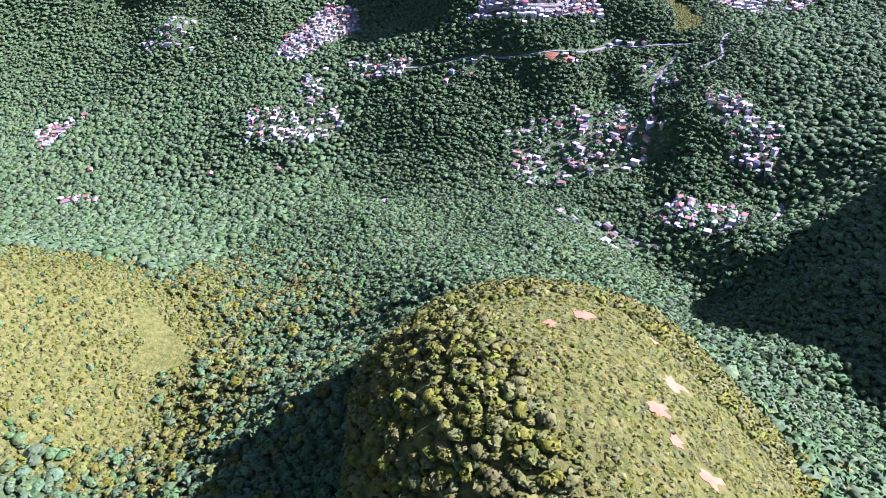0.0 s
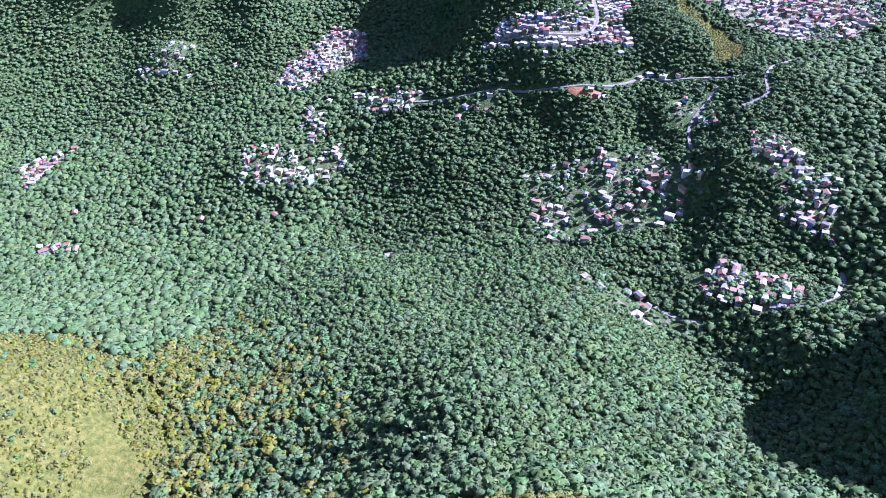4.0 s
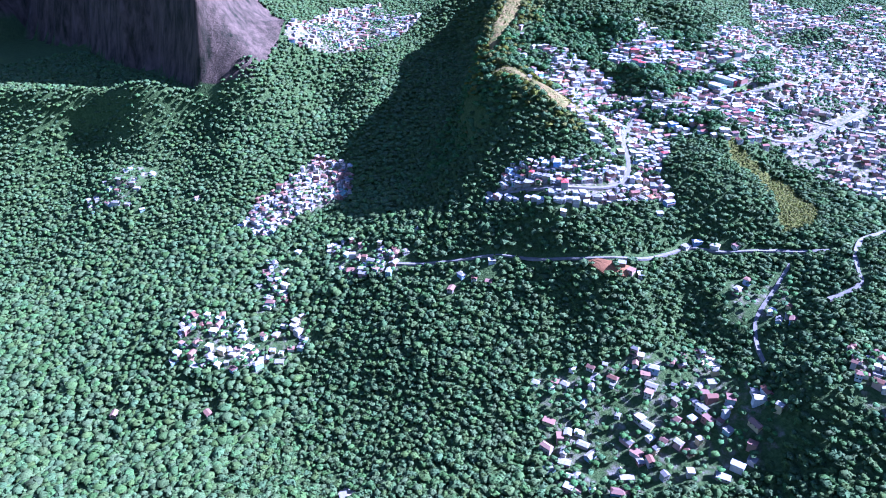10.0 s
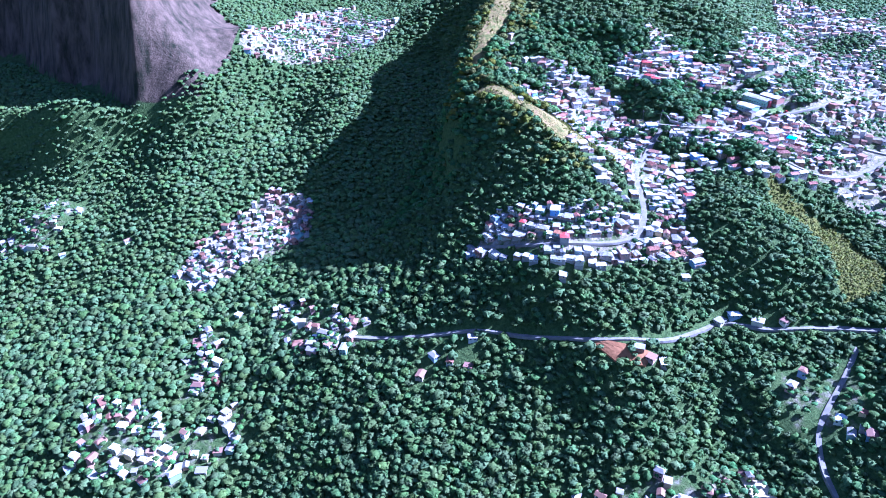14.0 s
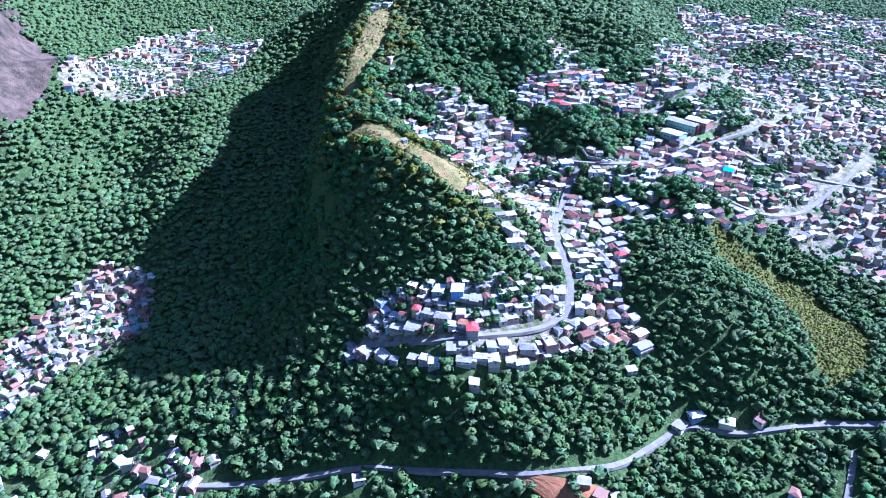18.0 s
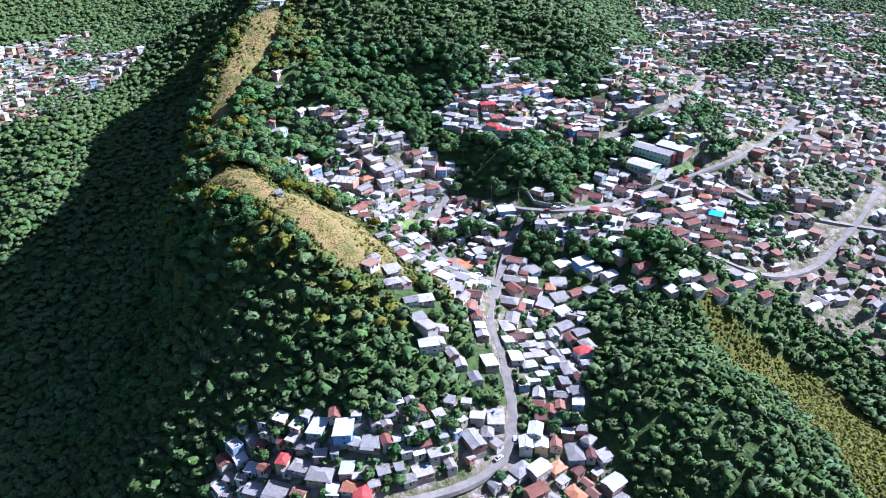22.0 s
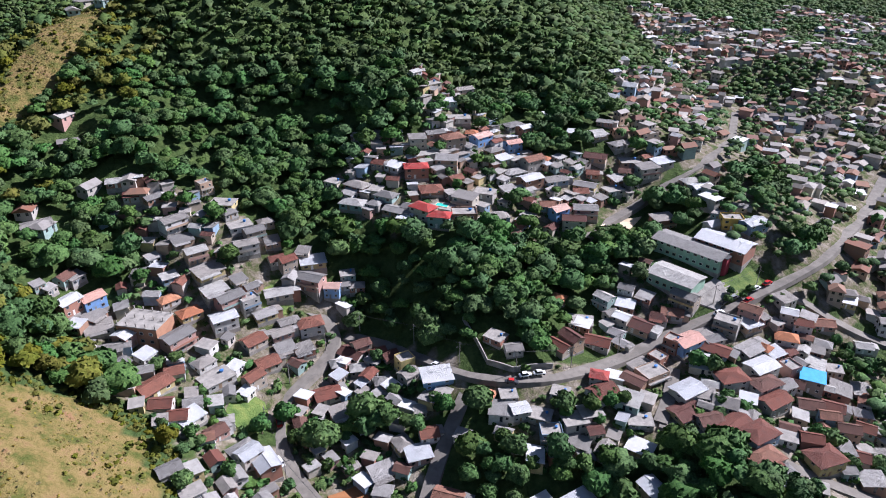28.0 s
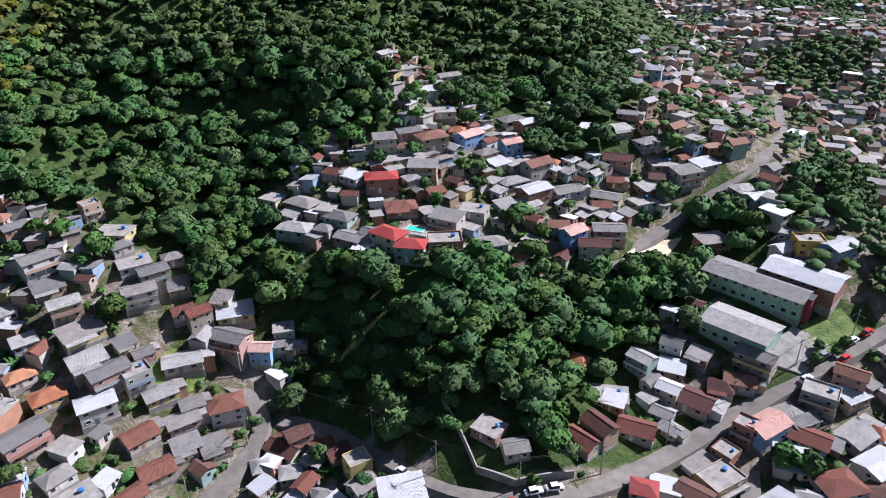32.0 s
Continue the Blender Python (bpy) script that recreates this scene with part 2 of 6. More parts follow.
GREEN_WALL = material("pale_green_wall", [(0.20, 0.32, 0.24), (0.30, 0.44, 0.34)], 0.4, 0.85, 0.2, 4.0)
MAROON = material("maroon_wall", [(0.24, 0.03, 0.05), (0.32, 0.05, 0.07)], 0.5, 0.8, 0.2)
DARK = material("dark_metal", [(0.03, 0.03, 0.032), (0.06, 0.06, 0.06)], 2.0, 0.5, 0.0)


# ---- ground ----
# heights of the bare ground along ridges, slopes and valley floors (x, y, z)
LANDFORMS = {
    "near_hill": [(-5, -60, 371), (5, -38, 366), (26, -64, 366), (-31, -34, 354), (-5, 23, 324), (67, -23, 323), (17, -94, 371), (34, -144, 366), (110, -51, 289), (-85, -170, 314), (128, -170, 306), (26, 85, 272), (81, 51, 268), (-61, -72, 316), (-78, -26, 270), (-109, -51, 223), (-95, -98, 248), (-53, 26, 270), (51, -4, 338), (38, 17, 323), (-17, -8, 348)],
    "spur": [(17, 169, 207), (36, 167, 210), (8, 184, 207), (76, 170, 189), (-38, 162, 183), (12, 389, 103), (84, 309, 150), (34, 280, 162), (8, 464, 85), (128, 484, 93), (165, 415, 97), (193, 315, 105)],
    "left_valley": [(-93, 203, 143), (-97, 150, 162), (-128, 143, 154), (-191, 119, 138), (-86, 301, 121), (-164, 290, 110), (-123, 416, 87), (-209, 382, 78), (-76, 620, 76), (-104, 615, 64), (-62, 502, 61), (-170, 51, 162), (-204, -51, 178), (-162, -128, 204)],
    "left_hill": [(-213, 188, 149), (-232, 221, 160), (-323, 170, 230), (-391, 102, 272), (-357, 280, 170), (-280, 102, 200), (-476, 204, 255), (-289, 357, 102)],
    "far_valley": [(-322, 516, 40), (-332, 505, 44), (-194, 598, 49), (-283, 605, 37), (-175, 654, 72), (-515, 717, 23), (-491, 748, 28), (-411, 802, 44), (-316, 839, 76), (-625, 853, 19), (-184, 924, 125), (-202, 953, 123), (-136, 965, 130), (-386, 986, 109), (-424, 974, 116), (-525, 1061, 129), (-345, 1062, 161), (-164, 1104, 167), (-134, 1096, 193), (-527, 442, 51)],
    "pass_floor": [(-31, 702, 122), (65, 656, 128), (110, 647, 132), (256, 654, 164), (215, 585, 133), (163, 730, 195), (214, 745, 203), (139, 754, 214), (95, 791, 220)],
    "right_slopes": [(318, 431, 147), (257, 388, 121), (316, 377, 129), (212, 417, 105), (282, 425, 129), (261, 462, 136), (337, 516, 167), (378, 446, 170), (269, 518, 176), (262, 531, 167), (183, 103, 210), (196, 75, 201), (142, 203, 162), (220, 234, 144), (236, 276, 158), (280, 224, 182), (189, 231, 134), (400, 280, 246), (357, 153, 246)],
    "east_hill": [(262, 750, 219), (332, 701, 189), (363, 729, 194), (278, 792, 220), (292, 795, 207), (264, 825, 231), (272, 847, 241), (382, 663, 200), (442, 765, 197)],
    "west_ridge": [(65, 974, 280), (78, 910, 279), (93, 890, 274), (120, 836, 255), (130, 885, 254), (82, 1096, 327), (99, 1096, 324), (-19, 1037, 238), (-64, 1091, 219), (-34, 960, 192), (0, 884, 194), (-76, 1012, 178), (102, 1207, 366), (17, 1190, 289)],
    "town_floor": [(167, 864, 239), (240, 854, 228), (179, 879, 231), (209, 873, 233), (218, 914, 246), (258, 961, 262), (252, 913, 249), (283, 924, 245), (129, 945, 255), (264, 898, 245), (333, 890, 239), (321, 972, 253), (400, 888, 229), (439, 915, 237)],
    "middle_mound": [(269, 883, 241), (252, 928, 252), (249, 971, 269), (227, 980, 268), (118, 981, 268)],
    "wooded_mountain": [(196, 1028, 282), (183, 1030, 276), (153, 1033, 282), (119, 1046, 301), (231, 1060, 311), (264, 1081, 289), (242, 1043, 290), (319, 1094, 300), (286, 1075, 290), (303, 1076, 282), (212, 1207, 366), (340, 1190, 327), (280, 1318, 366)],
    "upper_town": [(342, 971, 266), (343, 1014, 275), (312, 1037, 285), (334, 1041, 285), (367, 988, 266), (405, 1106, 272), (433, 1046, 260), (441, 959, 246), (462, 1103, 259), (497, 1105, 264), (529, 1167, 280), (472, 1264, 276), (721, 1338, 269), (595, 1020, 242), (638, 850, 230)],
    "far_cliff": [(-198, 1249, 241), (-262, 1125, 232), (-245, 1135, 228), (-331, 1100, 226), (-507, 1094, 182), (-348, 1138, 330), (-400, 1128, 370), (-470, 1125, 380), (-540, 1135, 360), (-300, 1170, 275), (-245, 1215, 275), (-335, 1230, 340), (-275, 1230, 266), (-281, 1112, 246), (-450, 1220, 500), (-600, 1200, 420), (-650, 1100, 200), (-255, 1360, 281), (-85, 1445, 255), (-128, 1258, 234)],
    "rim": [(-1190, 340, 170), (-1105, 1020, 153), (-765, 1785, 425), (0, 2040, 306), (765, 1955, 289), (1445, 1360, 280), (1360, 510, 255), (765, 425, 246), (595, 0, 323), (255, -510, 366), (-425, -425, 323), (-935, -255, 298)],
}
# the same for what the flight sees nearest
RELIEF = {
    "near_hill_top": [(0, -76, 375), (-12, -61, 374), (-26, -50, 361), (-2, -47, 371), (37, -47, 357), (-18, -31, 359), (20, -27, 362), (71, -26, 324)],
    "valley_mouth": [(-142, 340, 99), (-47, 348, 116), (81, 360, 129), (169, 362, 100), (312, 378, 134), (12, 379, 103), (251, 381, 131), (209, 410, 115), (-70, 422, 101), (135, 449, 103), (250, 450, 139), (180, 466, 110), (225, 476, 113)],
    "pass_shoulder": [(222, 703, 171), (89, 703, 156), (61, 707, 157), (187, 710, 189), (137, 720, 192), (200, 721, 196), (100, 732, 205), (119, 743, 210), (214, 746, 199), (139, 755, 213)],
    "near_slopes": [(189, 155, 178), (-110, 184, 143), (238, 191, 198), (205, 218, 145), (168, 230, 144), (-257, 236, 171), (123, 277, 147), (41, 282, 155), (253, 296, 157), (288, 300, 165)],
    "outer_valley": [(-358, 750, 50), (-312, 924, 105), (-301, 924, 108), (-274, 980, 145), (-393, 982, 114), (-447, 1056, 154), (-280, 1071, 195), (-373, 1074, 180), (-281, 1112, 248)],
    "east_hill_foot": [(294, 691, 179), (240, 701, 178), (278, 711, 195), (313, 717, 197), (234, 731, 201), (259, 734, 215), (276, 740, 219), (307, 743, 206), (258, 769, 219), (235, 774, 226)],
    "below_pass": [(152, 585, 128), (216, 587, 133), (301, 590, 178), (205, 594, 135), (242, 603, 144), (212, 620, 132), (239, 625, 160), (275, 629, 162), (144, 642, 152), (281, 642, 170), (92, 646, 137), (348, 648, 198), (180, 651, 163), (217, 653, 149), (229, 658, 167), (134, 671, 172)],
    "valley_middle": [(-61, 497, 68), (283, 509, 162), (317, 511, 178), (-186, 521, 60), (170, 527, 113), (121, 531, 97), (258, 546, 160), (89, 559, 104)],
    "west_ridge_face": [(136, 782, 230), (103, 798, 225), (60, 799, 205), (23, 804, 188), (52, 820, 216), (84, 824, 240), (62, 859, 252), (104, 863, 274), (140, 870, 253), (78, 878, 276), (122, 911, 253), (69, 912, 285)],
    "east_hill_crown": [(292, 776, 222), (262, 780, 233), (256, 794, 233), (324, 801, 197), (315, 813, 221), (276, 835, 241), (266, 857, 232), (279, 863, 243)],
    "ridge_and_steps": [(91, 944, 264), (111, 947, 254), (74, 954, 277), (101, 963, 268), (124, 980, 263), (137, 980, 275), (76, 987, 282), (114, 1025, 298), (88, 1027, 286), (64, 1033, 310), (137, 1050, 294), (139, 1072, 300), (152, 1085, 313), (80, 1091, 329), (115, 1103, 318)],
    "west_bowl": [(-195, 597, 53), (-276, 600, 43), (-283, 611, 45), (-41, 643, 98), (-175, 648, 79), (-2, 652, 118), (-234, 689, 82)],
    "street_level": [(216, 800, 218), (173, 862, 239), (178, 877, 235), (338, 889, 239), (217, 911, 248), (244, 912, 253), (211, 921, 243), (240, 931, 254)],
    "school_slope": [(368, 939, 257), (294, 945, 258), (314, 952, 260), (296, 955, 260), (360, 962, 272), (384, 1001, 268), (345, 1073, 285), (499, 1077, 259), (455, 1170, 265)],
    "knoll_top": [(229, 955, 267), (238, 938, 263), (240, 926, 260), (222, 967, 269), (207, 938, 243), (216, 924, 244), (212, 952, 249), (200, 958, 246)],
    "wooded_knoll": [(208, 952, 248), (274, 964, 256), (200, 964, 250), (263, 966, 258), (230, 971, 271), (195, 973, 262), (280, 978, 265), (216, 980, 274), (181, 996, 269), (177, 1006, 271), (170, 1026, 281), (180, 1041, 278), (185, 1097, 317)],
    "west_valley": [(-121, 726, 101), (-54, 732, 132), (-6, 809, 162), (-20, 820, 161), (-129, 912, 121), (-193, 932, 116), (-138, 1043, 175), (-176, 1343, 247)],
}
NODES = np.array([p for shapes in (LANDFORMS, RELIEF) for line in shapes.values() for p in line], float)


def kernel(d2):
    return -np.sqrt(d2 + 320.0)


def carved(x, y):
    """What cliffs and bluffs cut out of the smooth sheet."""
    # the bluff on the shaded side of the near hill
    edge = np.clip((-34 - x - 0.04 * (y + 60)) / 13, 0, 1)
    edge = edge * edge * (3 - 2 * edge)
    bluff = 62 * edge * np.clip((150 + x) / 105, 0, 1) * np.clip((75 - y) / 60, 0, 1)
    # the cliff below the west ridge
    lip = np.interp(y, [780, 800, 835, 875, 933, 973, 1060, 1120, 1220, 1330], [82, 72, 60, 44, 28, 32, 52, 72, 88, 95])
    edge = np.clip((lip - x) / 18, 0, 1)
    edge = edge * edge * (3 - 2 * edge)
    bluff += np.interp(y, [960, 1060], [46, 72]) * edge * np.clip((x + 105) / 115, 0, 1) * np.clip((y - 845) / 60, 0, 1) * np.clip((1340 - y) / 90, 0, 1)
    # an added ridge, out of view, raised to cast shade into the gorge
    bluff -= 128 * np.exp(-((x - 436 - 10 * np.sin(y / 47)) / 44) ** 2) / (1 + np.exp(-(y - 55) / 16)) / (1 + np.exp((y - 308) / 22))
    return bluff


_n = len(NODES)
_a = kernel(((NODES[:, None, :2] - NODES[None, :, :2]) ** 2).sum(-1)) + 4.0 * np.eye(_n)
_p = np.c_[np.ones(_n), NODES[:, :2] / 1000]
_z = NODES[:, 2] + np.where(np.arange(_n) >= sum(map(len, LANDFORMS.values())), carved(NODES[:, 0], NODES[:, 1]), 0.0)
WEIGHTS = np.linalg.solve(np.block([[_a, _p], [_p.T, np.zeros((3, 3))]]), np.r_[_z, 0, 0, 0])


def heights(x, y):
    """The bare ground's height: a smooth sheet over the landforms, with gullies and small relief."""
    x, y = np.atleast_1d(np.asarray(x, float)), np.atleast_1d(np.asarray(y, float))
    out = np.zeros(len(x))
    for i in range(0, len(x), 20000):
        u, v = x[i:i + 20000], y[i:i + 20000]
        d = (u[:, None] - NODES[:, 0]) ** 2 + (v[:, None] - NODES[:, 1]) ** 2
        out[i:i + 20000] = kernel(d) @ WEIGHTS[:_n] + WEIGHTS[_n] + WEIGHTS[_n + 1] * u / 1000 + WEIGHTS[_n + 2] * v / 1000
    relief = 1.1 * np.sin(x / 23 + 1.3 * np.sin(y / 31)) * np.cos(y / 19) + 0.6 * np.sin(x / 9.5 + y / 13) * np.sin(y / 8.3)
    # the far cliff's shaded wall, which draws back from its sunlit corner
    draw = y - 1098 - 0.8 * (-345 - x) + 14 * np.sin(x / 31) + 5 * np.sin(x / 14) + 3 * np.sin(x / 5.3 + y / 17)
    wall = 195 + 3.2 * np.clip(draw, 0, 85) + 0.6 * np.clip(draw - 85, 0, 400)
    edge = np.clip((-338 - x) / 22, 0, 1)
    edge = edge * edge * (3 - 2 * edge) * np.clip((y - 1070) / 20, 0, 1) * np.clip((1900 - y) / 300, 0, 1) * np.clip((x + 900) / 100, 0, 1)
    out = out * (1 - edge) + wall * edge
    return np.clip(out + relief - carved(x, y), -40, 620)


def height(x, y):
    return float(heights([x], [y])[0])


def inside(x, y, poly):
    """Which of the points lie in a polygon."""
    x, y = np.asarray(x, float), np.asarray(y, float)
    hit = np.zeros(x.shape, bool)
    for (ax, ay), (bx, by) in zip(poly, poly[1:] + poly[:1]):
        if ay == by:
            continue
        hit ^= ((ay > y) != (by > y)) & (x < (bx - ax) * (y - ay) / (by - ay) + ax)
    return hit


def line_distance(x, y, line):
    x, y = np.asarray(x, float), np.asarray(y, float)
    best = np.full(x.shape, 1e9)
    for (ax, ay), (bx, by) in zip(line, line[1:]):
        dx, dy = bx - ax, by - ay
        s = np.clip(((x - ax) * dx + (y - ay) * dy) / (dx * dx + dy * dy + 1e-9), 0, 1)
        best = np.minimum(best, np.hypot(x - ax - s * dx, y - ay - s * dy))
    return best


# built-up areas in plan: polygon, spacing of houses, share of plots built on
TOWNS = {
    "lower": ([(100, 951), (114, 959), (124, 980), (107, 1002), (112, 1007), (142, 1003), (157, 987), (168, 980), (175, 966), (196, 963), (191, 945), (206, 933), (224, 915), (222, 904), (201, 903), (179, 911), (161, 911), (148, 893), (132, 905), (116, 928)], 9.2, 0.9),
    "spur": ([(144, 888), (175, 908), (197, 891), (207, 879), (213, 845), (198, 822), (174, 842), (144, 864)], 9.5, 0.85),
    "main": ([(229, 907), (267, 909), (311, 923), (348, 929), (372, 907), (356, 866), (330, 850), (296, 851), (287, 882), (262, 877), (233, 877), (225, 897)], 9.5, 0.85),
    "middle": ([(192, 1009), (209, 1033), (235, 1025), (242, 1091), (263, 1073), (280, 1022), (306, 1017), (346, 1012), (320, 989), (285, 972), (261, 972), (234, 974), (214, 978), (196, 993)], 10.0, 0.8),
    "beside_road": ([(271, 917), (285, 943), (296, 954), (316, 948), (307, 927), (289, 921)], 9.5, 0.9),
    "upper": ([(334, 949), (400, 892), (510.0, 850.0), (646.0, 850.0), (765.0, 1020.0), (850.0, 1275.0), (680.0, 1402.0), (480.0, 1343.0), (425, 1156), (377, 1136), (342, 1074), (323, 1023), (353, 1004)], 9.0, 0.7),
    "lower_east": ([(355, 899), (337, 855), (371, 813), (410, 769), (476.0, 748.0), (552.0, 799.0), (544.0, 850.0), (408, 892)], 9.0, 0.7),
    "west": ([(-239, 866), (-230, 911), (-201, 953), (-168, 995), (-120, 971), (-112, 905), (-164, 875), (-200, 835)], 8.0, 0.8),
    "saddle": ([(50, 777), (68, 798), (125, 780), (162, 784), (207, 780), (218, 742), (137, 735), (109, 737), (71, 762)], 9.5, 0.85),
    "hillside": ([(136, 887), (174, 911), (200, 897), (232, 832), (212, 768), (191, 784), (175, 819), (162, 849)], 9.5, 0.85),
    "far": ([(-248, 1197), (-206, 1366), (-133, 1434), (-51, 1326), (-118, 1220), (-160, 1204), (-236, 1176)], 10, 0.7),
    "glen": ([(-130, 798), (-93, 794), (-36, 745), (-32, 714), (-87, 723)], 9.0, 0.42),
    "lane": ([(-190, 762), (-191, 786), (-164, 787), (-146, 713), (-177, 705)], 9.6, 0.32),
    "brown": ([(-245, 652), (-255, 712), (-202, 703), (-166, 676), (-125, 703), (-112, 668), (-155, 634), (-210, 641)], 9.0, 0.4),
    "east": ([(79, 592), (152, 596), (215, 607), (247, 516), (240, 497), (198, 481), (133, 486), (85, 492)], 9.0, 0.22),
    "spur_lane": ([(109, 411), (135, 425), (171, 386), (189, 350), (177, 337), (140, 368)], 9.2, 0.28),
    "south_east": ([(203, 421), (229, 420), (268, 394), (279, 361), (259, 331), (235, 342), (210, 375)], 8.4, 0.62),
    "far_east": ([(291, 557), (319, 542), (332, 502), (348, 475), (325, 406), (309, 431), (285, 458), (304, 472), (280, 512)], 8.6, 0.6),
    "valley_houses": ([(247, 661), (297, 648), (282, 599), (239, 620)], 9.0, 0.35),
    "west_lane": ([(-477, 951), (-429, 1010), (-382, 1001), (-397, 926), (-452, 933)], 10.0, 0.22),
    "far_west": ([(-592.0, 794.0), (-515, 814), (-531, 764), (-538, 701)], 9.6, 0.7),
    "outer_west": ([(-474, 579), (-435, 578), (-402, 560), (-433, 551)], 9.6, 0.5),
}
# woods left standing inside the towns
GROVES = {
    "yard_wood": [(348, 981), (368, 996), (390, 1008), (393, 990), (380, 973), (355, 958), (349, 968)],
    "ravine": [(465, 1168), (493, 1178), (521, 1173), (539, 1152), (510, 1125), (483, 1122), (467, 1119), (460, 1139)],
    "street_wood": [(362, 952), (382, 954), (415, 975), (406, 957), (376, 932), (357, 934), (354, 944)],
    "top_wood": [(529.0, 1361.0), (535.0, 1309.0), (580.0, 1350.0), (566.0, 1274.0), (633.0, 1330.0), (698.0, 1423.0), (542.0, 1387.0)],
    "far_wood": [(623.0, 1316.0), (681.0, 1336.0), (591, 1222), (559, 1207)],
    "gully": [(496, 1071), (513, 1060), (499, 1041), (485, 1046)],
    "crown_wood": [(643, 1234), (722.0, 1282.0), (642, 1192), (630, 1200)],
    "east_wood": [(481, 924), (534, 965), (594.0, 994.0), (618.0, 995.0), (550.0, 920.0), (509, 914), (474, 909)],
    "back_wood": [(649, 1191), (755.0, 1253.0), (855.0, 1254.0), (757.0, 1148.0), (654, 1129)],
    "steps_wood": [(350, 915), (377, 921), (372, 893), (345, 887)],
    "corner_wood": [(272, 876), (291, 872), (294, 851), (292, 833), (281, 828), (275, 853)],
}
# carriageways in plan: points and width
ROADS = {
    "valley_bend": ([(319, 384), (309, 366), (287, 336), (272, 332), (244, 345)], 4.5),
    "ridge_lane": ([(171, 382), (185, 362), (204, 349)], 3.5),
    "hill_loop": ([(306, 609), (335, 617), (339, 636), (343, 653), (363, 684), (401, 702), (451, 702)], 4.0),
    "valley_lane": ([(249, 565), (251, 588), (256, 613), (266, 626), (284, 646), (304, 672)], 3.0),
    "side_street": ([(292, 904), (285, 893), (276, 883)], 4.0),
    "cross_street": ([(276, 883), (292, 871), (312, 856), (343, 848), (381, 859), (430, 890), (476, 926)], 3.8),
    "main_street": ([(190, 948), (196, 945), (207, 936), (216, 922), (225, 909), (241, 903), (253, 903), (268, 908), (287, 915), (306, 920), (329, 925), (347, 930), (373, 939), (421, 974), (475, 1019)], 4.6),
    "lower_street": ([(196, 857), (190, 862), (184, 868), (174, 883), (166, 899), (164, 916), (170, 925), (181, 935), (190, 948), (184, 955), (175, 959)], 4.0),
    "east_street": ([(347, 930), (358, 918), (367, 910), (390, 900), (425, 889), (477, 877)], 4.2),
    "school_street": ([(287, 969), (294, 975), (311, 986), (333, 996), (359, 1006), (400, 1045), (446, 1110)], 4.0),
    "pass_road": ([(-49, 733), (18, 717), (62, 709), (100, 698), (135, 678), (177, 677), (204, 691), (223, 703), (235, 701), (248, 691), (272, 690), (300, 688), (340, 672)], 4.2),
    "saddle_road": ([(54, 774), (61, 770), (71, 765), (94, 749), (121, 746), (140, 749), (160, 753), (177, 763), (184, 787), (184, 808), (183, 832), (189, 845), (196, 857), (201, 870), (205, 880), (215, 896), (225, 909)], 4.2),
}
# open ground in plan: polygon and kind
GRASS = {
    "crest": [(59, 928), (72, 923), (89, 900), (109, 909), (127, 899), (139, 874), (146, 851), (137, 844), (124, 843), (112, 853), (95, 873), (72, 899), (53, 918)],
    "crest_path": [(83.0, 1120.0), (66, 1052), (55, 1015), (50, 992), (58, 989), (69, 1026), (87, 1059), (95.0, 1120.0)],
    "east_crest": [(306, 706), (331, 710), (357, 740), (347, 797), (311, 815), (291, 833), (290, 812), (303, 777), (312, 740)],
    "near_top": [(-8, -26), (26, -17), (60, -51), (94, -102), (76, -204), (17, -204), (8, -102), (0, -60)],
    "near_spur": [(-26, 26), (17, 51), (51, 102), (51, 162), (26, 197), (0, 191), (-13, 128), (-30, 76)],
    "left_rock": [(-222, 222), (-200, 240), (-180, 232), (-170, 190), (-176, 168), (-208, 166), (-218, 190)],
}
